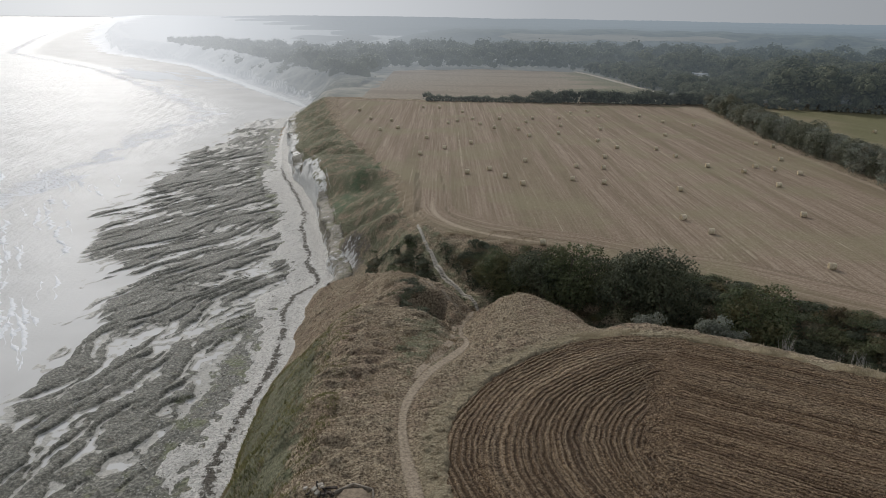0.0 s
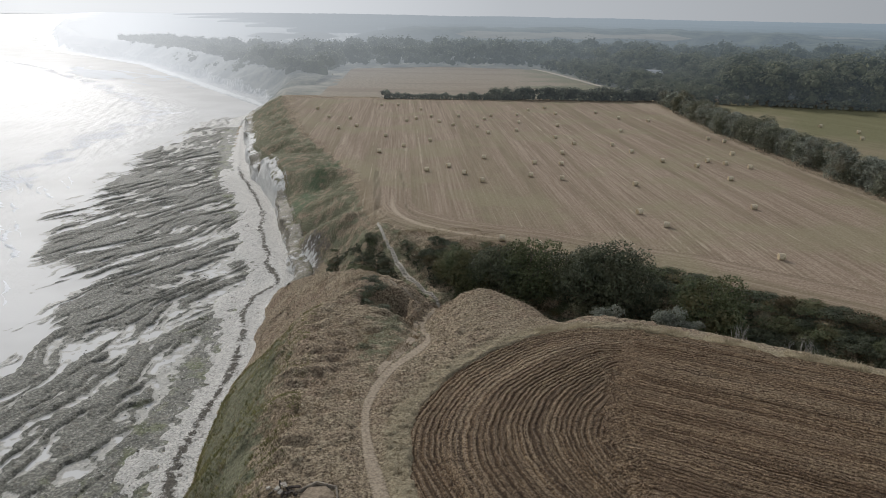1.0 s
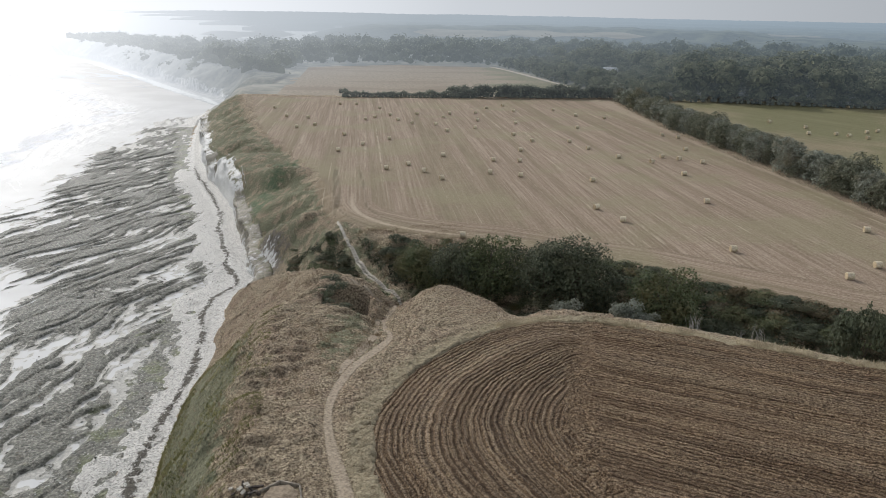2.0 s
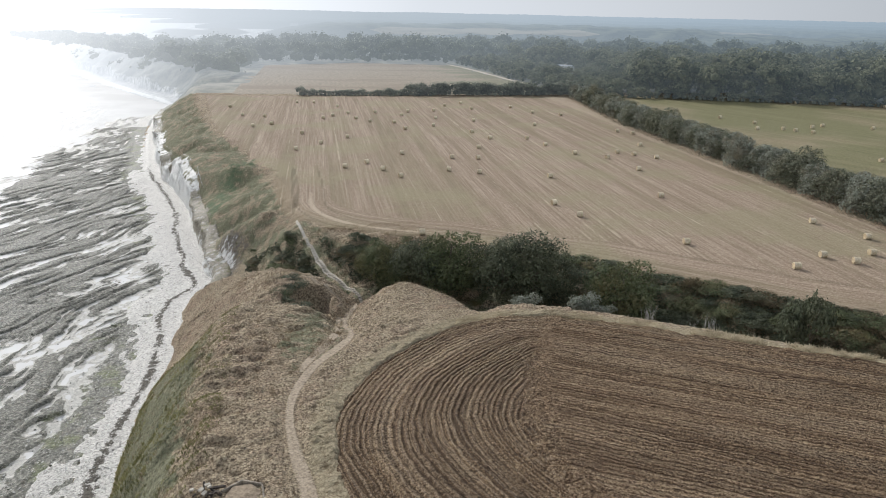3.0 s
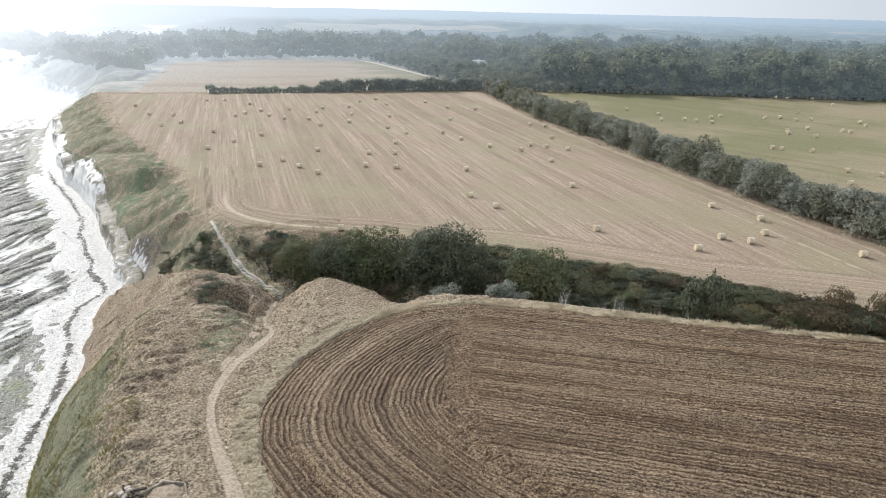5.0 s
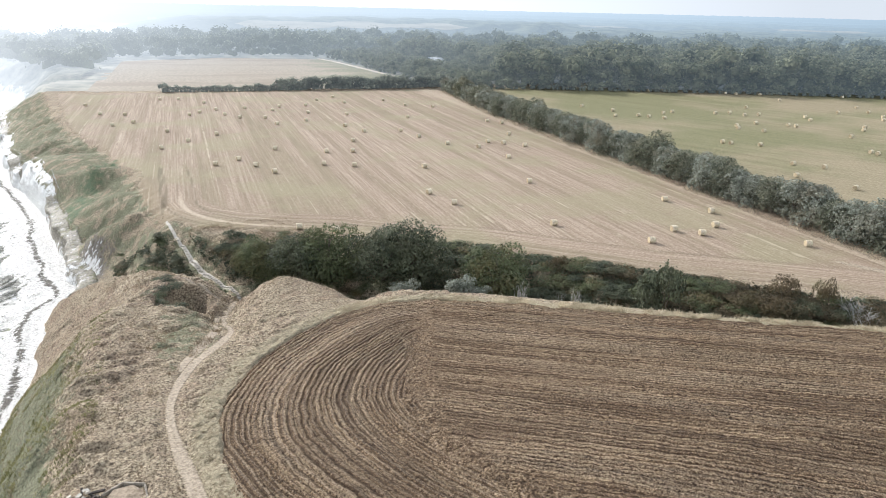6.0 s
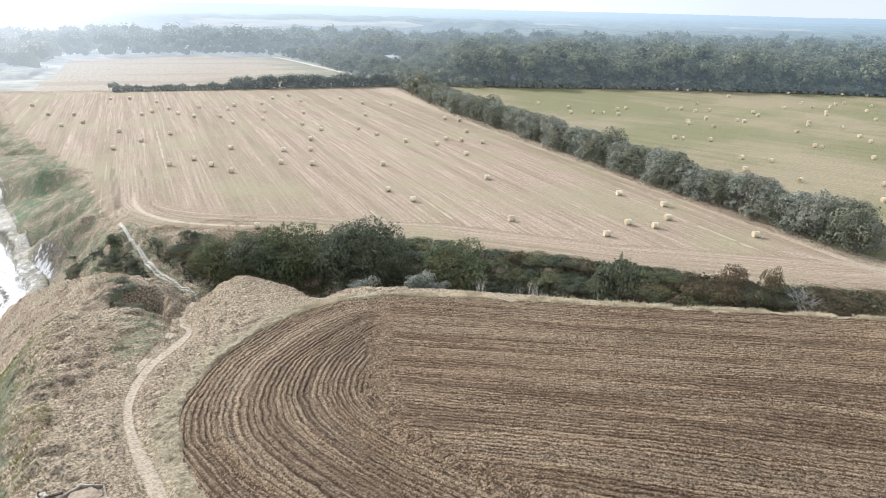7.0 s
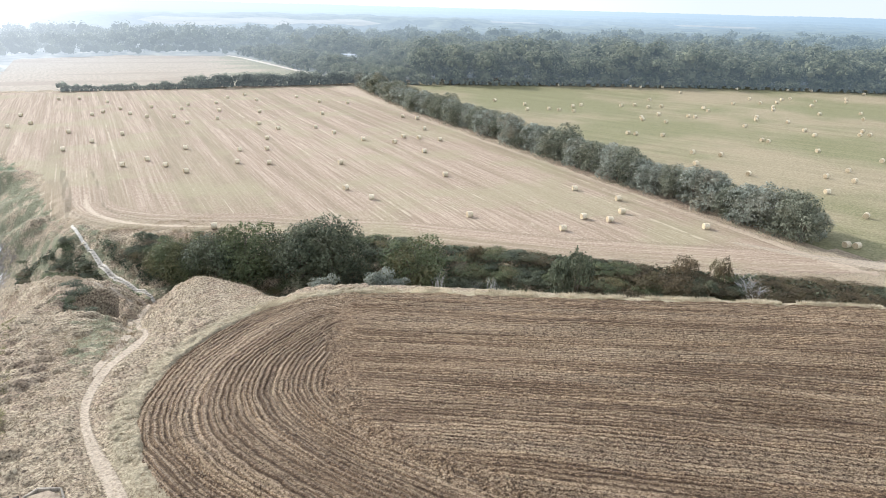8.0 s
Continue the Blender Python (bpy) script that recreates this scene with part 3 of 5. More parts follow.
def build_ground(grass, farmland, rock):
    xs = np.unique(np.concatenate([spread(-232, -230, 1.5, -4600, -230, 1.09), np.arange(-229, -92.5, 1.5), np.arange(-92, 24, 0.48), np.arange(24, 112, 1.3), spread(110, 112, 1.4, 112, 4600, 1.09)]))
    ys = np.unique(np.concatenate([spread(26, 150, 0.5, -320, 150, 1.12), np.arange(150, 335, 1.0), np.arange(335, 640, 3.0), spread(640, 643, 3.0, 643, 4600, 1.06)]))
    x, y = np.meshgrid(xs, ys)
    z = height(x, y)
    s, q = coast(x, y), ravine(x, y)
    gy, gx = np.gradient(z, ys, xs)
    slope = np.hypot(gx, gy)
    chalk = step(1.2, 3.2, slope) * step(110, 122, y) * (1 - step(-7.0, -5.0, z)) * (s > -1)
    attrs = sward(x, y, z)
    attrs = {k: (np.maximum(a, chalk) if k == "chalk" else a).ravel() for k, a in attrs.items()}
    v = np.stack([x, y, z], -1).reshape(-1, 3)
    cell = s[:-1, :-1] < -4
    f = lattice_faces(len(xs), len(ys))
    cell = cell.ravel()
    lv, lf, la = compact(v, f[~cell], attrs)
    ground = sheet("ground", lv, lf, [grass, farmland], la)
    far = (lv[lf[:, 0], 1] > 292) | (lv[lf[:, 0], 0] > 180)
    ground.data.polygons.foreach_set("material_index", far.astype(np.int32))
    tagged(ground, "dry brown cliff-top grassland falling to a chalk shore", "ground", kind="structure")
    near = (x[:-1, :-1] >= -91) & (y[:-1, :-1] >= 27) & (y[:-1, :-1] < 239)
    lv, lf, la = compact(v, f[cell & ~near.ravel()], attrs)
    shore = sheet("rock_platform", lv, lf, [rock, M_SHINGLE, far_sand_material()], la)
    shore.data.polygons.foreach_set("material_index", np.where(lv[lf[:, 0], 1] > 345, 2, lv[lf[:, 0], 1] > 290).astype(np.int32))
    tagged(shore, "pale sand and rock ledges farther along the shore", "rock platform", kind="structure")
    xs, ys = np.arange(-92, -17, 0.3), np.concatenate([np.arange(26, 120, 0.3), np.arange(120, 240.5, 0.45)])
    x, y = np.meshgrid(xs, ys)
    s = coast(x, y)
    v = np.stack([x, y, height(x, y)], -1).reshape(-1, 3)
    f = lattice_faces(len(xs), len(ys), s[:-1, :-1] < -3.5)
    lv, lf, la = compact(v, f, {"inner": np.clip(1 + (s + 8) / 22, 0, 1).ravel()})
    tagged(sheet("rock_platform", lv, lf, rock, la), "dark weed-covered rock ledges with shallow pools at low tide", "rock platform", kind="structure")


def build_beach(material):
    """The band of white shingle at the cliff foot, with a line of dark wrack."""
    ys = np.concatenate([np.arange(15, 215, 0.5), np.arange(215, 330, 1.5)])
    us = np.linspace(1.2, -10.5, 28)
    y, u = np.meshgrid(ys, us, indexing="ij")
    out = np.interp(ys, [15, 60, 85, 116, 140, 195, 212, 330], [0.74, 0.74, 0.76, 0.88, 0.92, 0.84, 0.74, 0.52])[:, None]
    ragged = ((vnoise(y / 9.0, u / 9, 21) - 0.5) * 2.6 + (vnoise(y / 2.3, u / 3, 25) - 0.5) * 0.7) * step(-5.5, -9.0, u)
    x = np.interp(y, _Y, _XB) + (np.where(u < 0, u * out, u) + ragged) / np.interp(y, _Y, _COS)
    z = np.where(u > 0, TOE + u * 0.3, TOE + u * 0.072) + 0.16 + (vnoise(x / 0.9, y / 0.9, 22) - 0.5) * 0.16 + 0.12 * np.exp(-((u + 3.2) / 0.9) ** 2)
    z = z - np.clip(-9 - u, 0, 2) * 0.28 - np.clip(u - 0.6, 0, 1) * 0.8
    line = -3.3 - 0.9 * np.sin(y / 17.0) - 1.2 * (vnoise(y / 6, y * 0, 23) - 0.5)
    wrack = np.exp(-((u - line) / (0.35 + 0.75 * vnoise(y / 3.5, y * 0, 24) + 0.35 * (1 - step(60, 100, y)))) ** 2) * np.interp(y, [15, 60, 205, 230], [0.95, 1, 0.9, 0.0])
    algae = np.clip((-u - 6.0) / 4.0, 0, 1) * np.interp(y, [15, 100, 140, 200], [0.8, 0.75, 0.4, 0.1])
    f = lattice_faces(len(us), len(ys))
    ob = sheet("shingle_beach", np.stack([x, y, z], -1).reshape(-1, 3), f[:, ::-1], material, {"wrack": wrack.ravel(), "algae": algae.ravel()})
    tagged(ob, "white chalk shingle beach with a dark line of seaweed wrack", "beach", kind="structure")


def chalk_material():
    """Weathered chalk: white faces streaked with earth, greened and slumped at the top."""
    k = Mat("weathered_chalk", 0.7, 0.4)
    fine, mid = k.noise(3.0, 6, 0.75), k.noise(0.5, 5, 0.7)
    streak = k.noise(1.0, 6, 0.75, k.scaled(1.1, 1.1, 0.25))
    white = k.ramp(fine, [(0.3, (0.48, 0.455, 0.41)), (0.5, (0.72, 0.70, 0.655)), (0.75, (0.84, 0.825, 0.79))])
    earth = k.ramp(fine, [(0.3, (0.15, 0.13, 0.095)), (0.7, (0.36, 0.315, 0.24))])
    up = k.attr("up")
    e = k.math("ADD", k.math("ADD", k.math("MULTIPLY", up, 0.22), k.span(k.attr("bare"), 0.0, 1.0, 0.75, -0.25)), k.math("MULTIPLY", k.math("SUBTRACT", k.math("ADD", k.math("MULTIPLY", streak, 0.6), k.math("MULTIPLY", mid, 0.4)), 0.5), 3.0))
    c = k.mix(k.span(e, 0.50, 0.78), white, earth)
    g = k.math("ADD", up, k.math("MULTIPLY", k.math("SUBTRACT", mid, 0.5), 1.8))
    c = k.mix(k.span(g, 0.86, 1.1), c, k.ramp(fine, [(0.3, (0.07, 0.065, 0.03)), (0.7, (0.24, 0.22, 0.11))]))
    k.colour(c)
    return k.bump(k.math("ADD", fine, streak), 0.9, 0.35).m


def build_cliff(material):
    """The bare chalk face beyond the ravine: buttresses, clefts and ledges."""
    ys = np.concatenate([np.arange(113, 215, 0.4), np.arange(215, 345, 0.9)])
    vs = np.linspace(0, 1, 26)
    y, v = np.meshgrid(ys, vs, indexing="ij")
    high = chalk_high(y) + 0.35 + (vnoise(y / 3.1, y * 0, 43) - 0.5) * 1.1
    z = TOE - 0.3 + (high + 0.3) * v
    cleft = (vnoise(y / 3.2 + v * 0.6, v * 1.5, 45) - 0.5) * 1.1 + (vnoise(y / 1.1, v * 5, 46) - 0.5) * 0.7
    ledge = (vnoise(v * 7, y / 6.0, 47) - 0.5) * 0.5
    inland = -0.2 - buttress(y) + 0.9 * np.minimum(v, 0.8) ** 1.3 + (cleft + ledge) * step(110, 132, y) * np.clip(0.25 + v, 0, 1) * (1 - 0.6 * step(0.75, 0.95, v)) + 2.6 * np.clip((v - 0.82) / 0.12, 0, 1)
    x = np.interp(y, _Y, _XB) + inland / np.interp(y, _Y, _COS)
    bare = np.interp(y, [113, 116, 124, 129, 150, 158, 162, 186, 189, 193, 197, 203, 208, 240, 250, 300], [0.1, 0.35, 0.5, 0.25, 0.2, 0.45, 1, 1, 0.3, 0.8, 0.35, 0.7, 1, 0.9, 0.5, 0.5]) - 0.25 * v
    k = step(0.88, 0.98, v)
    z = z * (1 - k) + (height(x, y) + 0.12 - 0.4 * step(0.95, 1.0, v)) * k
    ob = sheet("chalk_cliff", np.stack([x, y, z], -1).reshape(-1, 3), lattice_faces(len(vs), len(ys)), material, {"up": v.ravel(), "bare": bare.ravel()})
    tagged(ob, "low white chalk cliff streaked with earth above the beach", "cliff", kind="structure")


def far_shore_material():
    """Sand at the foot, a broken white cliff, dark scrub above, haze painted over."""
    k = Mat("far_chalk_shore", 0.95, 0.1)
    mid, streak = k.noise(0.25, 5, 0.7), k.noise(1.0, 5, 0.7, k.scaled(0.35, 0.35, 0.12))
    up = k.attr("up")
    sand = k.ramp(mid, [(0.3, (0.34, 0.33, 0.30)), (0.7, (0.55, 0.53, 0.49))])
    white = k.ramp(streak, [(0.36, (0.20, 0.19, 0.15)), (0.5, (0.50, 0.485, 0.45)), (0.7, (0.70, 0.68, 0.64))])
    scrub = k.ramp(mid, [(0.3, (0.05, 0.055, 0.03)), (0.7, (0.15, 0.14, 0.085))])
    c = k.mix(k.span(up, 0.02, 0.08), sand, white)
    g = k.math("ADD", up, k.math("MULTIPLY", k.math("SUBTRACT", k.math("ADD", k.math("MULTIPLY", mid, 0.5), k.math("MULTIPLY", streak, 0.5)), 0.5), 1.5))
    c = k.mix(k.span(g, 0.20, 0.30), c, scrub)
    k.painted_haze(c)
    return k.bump(streak, 0.8, 0.6).m


def build_far_shore(material):
    """The far reach of the coast: sand, a low broken cliff and the scrubby slope above it."""
    ys = np.concatenate([np.arange(330, 700, 1.4), np.geomspace(701, 1900, 70)])
    us = np.concatenate([[-16, -9, -5, -2, -0.5], np.arange(0, 4.2, 0.5), np.arange(5, 24, 1.4)])
    y, u = np.meshgrid(ys, us, indexing="ij")
    white = 3.0 + 4.5 * (vnoise(y / 19.0, y * 0, 49) - 0.35)
    bay = (vnoise(y / 15.0, y * 0, 48) - 0.5) * 7.0 + (vnoise(y / 5.0, y * 0, 44) - 0.5) * 2.0
    s = u + bay * np.clip(u + 1, 0, 1)
    z = TOE + np.minimum(s, 0) * 0.11 + np.maximum(white, 0.5) * step(0.0, 1.6, s)
    top = step(1.0, 15, s) ** 0.8
    z = z + (0.5 - z) * top + (vnoise((y + s) / 6.0, s / 9.0, 50) - 0.5) * 3.0 * np.clip(s / 4, 0, 1) * (1 - top)
    x = np.interp(y, _Y, _XB) + u / np.interp(y, _Y, _COS)
    up = np.clip(s / 6.0, 0, 1.0) * (0.6 + 0.9 * vnoise(y / 14.0, y * 0, 42))
    z = z + 1.1 * step(330, 345, y) * step(-4, 1, s) - 0.8 * (1 - step(330, 342, y))
    ob = sheet("backdrop", np.stack([x, y, z], -1).reshape(-1, 3), lattice_faces(len(us), len(ys)), material, {"up": up.ravel()})
    tagged(ob, "hazy broken white chalk cliff and sand along the far shore", "backdrop", kind="structure")


def build_far_reef(material):
    """Low rock ledges standing out of the shallows in the far bay."""
    xs, ys = np.arange(-290, -110, 1.5), np.arange(430, 610, 1.5)
    x, y = np.meshgrid(xs, ys)
    a = (x + 200) * 0.71 + (y - 520) * 0.71
    b = (y - 520) * 0.71 - (x + 200) * 0.71
    rise = vnoise(a / 5.0 + 0.3 * vnoise(b / 20, a / 9, 142), b / 34.0, 141) * 0.7 + vnoise(a / 2.4, b / 12.0, 143) * 0.3
    rise = rise - 0.42 * np.clip(np.hypot(a / 26, (b - 8) / 75), 0, 2)
    keep = rise[:-1, :-1] > 0.14
    f = lattice_faces(len(xs), len(ys), keep)
    v, f, _ = compact(np.stack([x, y, SEA + 0.03 + np.clip(rise - 0.14, -0.1, 0.5)], -1).reshape(-1, 3), f, {})
    tagged(sheet("backdrop", v, f, material), "hazy dark rock ledges in the far shallows", "backdrop", kind="structure")


def build_sea(material):
    ys = np.concatenate([np.arange(-300, 20, 20), np.arange(20, 340, 2.0), np.geomspace(340, 14000, 70)])
    us = np.concatenate([[-6], -8 - np.arange(0, 90, 2.0), -98 - np.geomspace(3, 13000, 60)])
    y, u = np.meshgrid(ys, us, indexing="ij")
    x = np.interp(y, _Y, _XB) + u
    off = np.interp(y, _Y, _XS) - x
    v = np.stack([x, y, np.full_like(x, SEA)], -1).reshape(-1, 3)
    ob = sheet("sea", v, lattice_faces(len(us), len(ys))[:, ::-1], material, {"off": off.ravel()})
    tagged(ob, "pale milky sea with small breaking waves over shallows", "sea", kind="structure")


def field_sheet(name, poly, cell, lift, material, extra, box=None):
    p = np.array(poly)
    x0, y0, x1, y1 = box or (*p.min(0), *p.max(0))
    xs, ys = np.arange(x0, x1 + cell, cell), np.arange(y0, y1 + cell, cell)
    x, y = np.meshgrid(xs, ys)
    wob = (vnoise(x / 1.1, y / 1.1, 31) - 0.5) * (1.8 if cell > 0.3 else 0.5)
    keep = inside(poly, x[:-1, :-1] + cell / 2 + wob[:-1, :-1], y[:-1, :-1] + cell / 2 + wob[:-1, :-1])
    dz, attrs = extra(x, y)
    v = np.stack([x, y, height(x, y) + lift + dz], -1).reshape(-1, 3)
    f = lattice_faces(len(xs), len(ys), keep)
    v[np.bincount(f.ravel(), minlength=len(v)) < 4, 2] -= lift + 0.14
    v, f, a = compact(v, f, {k: b.ravel() for k, b in attrs.items()})
    return sheet(name, v, f, material, a)


def plough_rows(x, y):
    """Row coordinate: following the rounded headland, straight within."""
    edge = line_distance(smooth_line(PLOUGH_EDGE, 2), x, y)
    straight = -(x - 18.4) * 0.59 - (y - 52.1) * 0.807
    inner = np.interp(y, [-5, 15, 24, 31.6, 35.6, 40.7, 47, 53.5, 58, 70], [44, 28, 19.5, 15.8, 14.8, 14.8, 16.5, 18.9, 21, 26])
    inner = inner + (vnoise(x / 0.8, y / 0.8, 37) - 0.5) * 2.2 + (vnoise(x / 0.3, y / 0.3, 38) - 0.5) * 1.6
    edge = edge + (vnoise(x / 5.0, y / 5.0, 39) - 0.5) * 0.8
    seam = x - inner
    band = np.abs(seam) < 0.5 + 1.5 * (vnoise(x / 1.1, y / 4.5, 36) - 0.35)
    row = np.where(band, seam * 0.9 + 90.0, np.where(x < inner, edge, straight + 40.0))
    fur = 0.05 * (vnoise(row / 0.75, (x + y) / 18, 33) - 0.5) + 0.12 * (vnoise(x / 0.8, y / 0.8, 29) - 0.5) + 0.12 * (vnoise(x / 0.36, y / 0.36, 34) - 0.5)
    turn = 1 - step(-1.0, 1.5, x - inner)
    phase = row * 13.6 + 6.0 * vnoise(row / 1.7, (x - y) / 26, 27) + 2.4 * vnoise(x / 1.1, y / 1.1, 28)
    wave = np.sin(phase) * (1 - 0.3 * np.exp(-(seam / 1.2) ** 2))
    fur = fur - (0.06 + 0.025 * turn) * (0.4 + 0.9 * vnoise(row / 2.2, (x - y) / 9, 26)) * np.clip(wave, -0.3, 1)
    return fur + 0.08, {"row": row, "turn": turn, "wave": wave}


HEADLAND = smooth_line([(-3.4, 152), (-2.0, 131), (-2.2, 121), (-0.6, 114.2), (3.4, 108.6), (9.5, 104.4), (19, 100.6), (30, 94)], 2)


def stubble_rows(x, y):
    rim = line_distance([(-7.6, 400), (-7.6, 122), (-6.2, 116), (-3.6, 111.5)] + FIELD_RIM[5:] + [(100, 47)], x, y)
    k = rim < 9
    row = np.where(k, rim + 200, x)
    bare = line_distance(HEADLAND, x, y)
    edge = np.maximum(0.82 * np.exp(-(bare / 0.8) ** 2) * (1 - step(10, 26, x)) * (1 - step(118, 146, y)), np.clip(1 - (91 - x) / 3, 0, 0.6))
    edge = np.maximum(edge, 0.7 * np.exp(-((x + 7.6 - 0.02 * (y - 120)) / 0.35) ** 2) * (y < 165))
    rut = np.exp(-((x + 5.0 + 0.04 * (y - 120)) / 0.3) ** 2) * step(114, 118, y) * (1 - step(150, 162, y))
    rut = np.maximum(rut, 0.8 * np.exp(-((bare - 2.4) / 0.3) ** 2) * (x < 40) * (y < 150))
    edge = edge - rut
    return 0.05 * (vnoise(row / 0.7, y * 0.02, 35) - 0.5), {"row": row, "edge": edge}


def plain_rows(x, y):
    return np.zeros_like(x), {"row": x * 0.91 + y * 0.42, "edge": np.zeros_like(x)}


def ribbon(name, line, width, material, lift=0.05, seed=40, first=1.0, last=1.0):
    p = np.array(line)
    d = np.gradient(p, axis=0)
    n = np.stack([-d[:, 1], d[:, 0]], 1) / np.hypot(d[:, 0], d[:, 1])[:, None]
    u = np.linspace(-1, 1, 9)
    w = width * (0.5 + 0.5 * (vnoise(np.arange(len(p)) / 14.0, np.zeros(len(p)), seed)[:, None] - 0.5))
    along = np.linspace(0, 1, len(p))[:, None]
    w = w * np.where(along < 0.2, first + (1 - first) * along / 0.2, np.where(along > 0.6, 1 + (last - 1) * (along - 0.6) / 0.4, 1.0))
    x, y = p[:, :1] + n[:, :1] * w * u, p[:, 1:2] + n[:, 1:2] * w * u
    z = height(x, y) + lift - 0.05 * (1 - u ** 2) * 0.5 + 0.0
    z = np.minimum(z, height(p[:, :1], p[:, 1:2]) + 0.25)
    z = np.maximum(z, height(x, y) + 0.02)
    z[:, [0, -1]] -= 0.10
    side = np.broadcast_to(np.abs(u), x.shape).ravel()
    return sheet(name, np.stack([x, y, z], -1).reshape(-1, 3), lattice_faces(9, len(p)), material, {"side": side})


# ---- plants ----
def leaf_cloud(rng, lobes, n, size, low=-0.45, flat=0.75, shell=0.36, loose=0.55):
    """Leaf clumps on the outside of overlapping lobes (x, y, z, r)."""
    lobes = np.array(lobes, float)
    pick = rng.choice(len(lobes), n, p=lobes[:, 3] ** 2 / (lobes[:, 3] ** 2).sum())
    d = rng.normal(size=(n, 3))
    d /= np.linalg.norm(d, axis=1)[:, None]
    d[:, 2] = np.where(d[:, 2] < low, -d[:, 2], d[:, 2])
    r = lobes[pick, 3] * (1.08 - shell * rng.random(n)) * (1 - shell / 2 + shell * vnoise(d[:, 0] * 3 + pick * 7, d[:, 1] * 3 + d[:, 2] * 3, 51))
    c = lobes[pick, :3] + d * r[:, None] * np.array([1, 1, flat])
    nrm = d + rng.normal(size=(n, 3)) * loose + np.array([0, 0, 0.35])
    nrm /= np.linalg.norm(nrm, axis=1)[:, None]
    t = np.cross(nrm, rng.normal(size=(n, 3)))
    t /= np.linalg.norm(t, axis=1)[:, None]
    b = np.cross(nrm, t)
    k = (size * (0.55 + 0.9 * rng.random(n)))[:, None]
    v = np.stack([c - t * k * 0.6, c - b * k * 0.42 - nrm * k * 0.12, c + t * k * 0.6, c + b * k * 0.42 - nrm * k * 0.12], 1).reshape(-1, 3)
    return v, np.arange(4 * n).reshape(n, 4)


def tube(pts, radii, sides=6):
    p, v, f = np.array(pts, float), [], []
    for i, (c, r) in enumerate(zip(p, radii)):
        d = p[min(i + 1, len(p) - 1)] - p[max(i - 1, 0)]
        d /= np.linalg.norm(d)
        a = np.cross(d, (0.31, 0.94, 0.12))
        a /= np.linalg.norm(a)
        b = np.cross(d, a)
        for k in range(sides):
            w = 2 * math.pi * k / sides
            v.append(c + r * (a * math.cos(w) + b * math.sin(w)))
    for i in range(len(p) - 1):
        for k in range(sides):
            f.append((i * sides + k, i * sides + (k + 1) % sides, (i + 1) * sides + (k + 1) % sides, (i + 1) * sides + k))
    return np.array(v), np.array(f)


def joined(pieces):
    v, f, n = [], [], 0
    for a, b in pieces:
        v.append(a), f.append(b + n)
        n += len(a)
    return np.vstack(v), np.vstack(f)


def tree(name, seed, high, wide, bark, leaves, n=2600, leaf=0.34, lobes=9, trunk=0.22, base=0.22):
    """A tree or tall shrub: tapered stems with limbs, and an uneven crown of leaf clumps."""
    rng = np.random.default_rng(seed)
    root = new(name)
    lob = []
    for i in range(lobes):
        a, rr = 2.4 * i + rng.random(), wide * 0.5 * (0.15 + 0.62 * math.sqrt(rng.random()))
        zz = high * (base + 0.16 + (0.80 - base - 0.16) * rng.random() * (1.0 - 0.25 * rr / wide))
        lob.append((rr * math.cos(a), rr * math.sin(a), zz, wide * (0.20 + 0.12 * rng.random())))
    lob.append((0.05 * wide, 0, high - wide * 0.20, wide * 0.24))
    for i in range(6):
        a = 1.05 * i + rng.random() * 0.6
        lob.append((wide * 0.30 * math.cos(a), wide * 0.30 * math.sin(a), high * (0.16 + 0.1 * rng.random()), wide * (0.18 + 0.05 * rng.random())))
    limbs = [tube([(0, 0, -0.4), (0.05, 0.03, high * 0.2), (0.1, -0.08, high * 0.45), (0.05, 0, high * 0.8)], [trunk * 1.5, trunk, trunk * 0.7, 0.03], 8)]
    for x, y, z, r in lob:
        z0 = max(0.3, min(z * 0.5, high * 0.4))
        limbs.append(tube([(0.05, 0, z0), (x * 0.4, y * 0.4, z0 + (z - z0) * 0.55), (x * 0.85, y * 0.85, z + r * 0.3)], [trunk * 0.55, trunk * 0.35, 0.025], 5))
    sheet("trunk", *joined(limbs), bark, parent=root)
    sheet("crown", *leaf_cloud(rng, lob, n, leaf, -0.7, 0.9), leaves, smooth=False, parent=root)
    return root


def bramble(name, seed, wide, high, leaves, twig, n=1500, leaf=0.16):
    """A low spreading bush: arching stems under a mound of small leaves."""
    rng = np.random.default_rng(seed)
    root = new(name)
    lob = [(wide * 0.36 * (rng.random() - 0.5) * 2, wide * 0.36 * (rng.random() - 0.5) * 2, high * (0.25 + 0.3 * rng.random()), wide * (0.2 + 0.12 * rng.random())) for _ in range(8)]
    stems = []
    for x, y, z, r in lob:
        stems.append(tube([(x * 0.2, y * 0.2, -0.2), (x * 0.6, y * 0.6, z * 0.8), (x * 1.1, y * 1.1, z + r * 0.5)], [0.05, 0.035, 0.012], 5))
    sheet("stem", *joined(stems), twig, parent=root)
    sheet("foliage", *leaf_cloud(rng, lob, n, leaf, -0.2, high / wide * 1.2), leaves, smooth=False, parent=root)
    return root


def at(x, y, turn=0.0, size=1.0, tall=1.0, sink=0.1):
    return pose(x, y, float(height(x, y)) - sink, 0, 0, turn) @ Matrix.Diagonal((size, size, size * tall, 1))


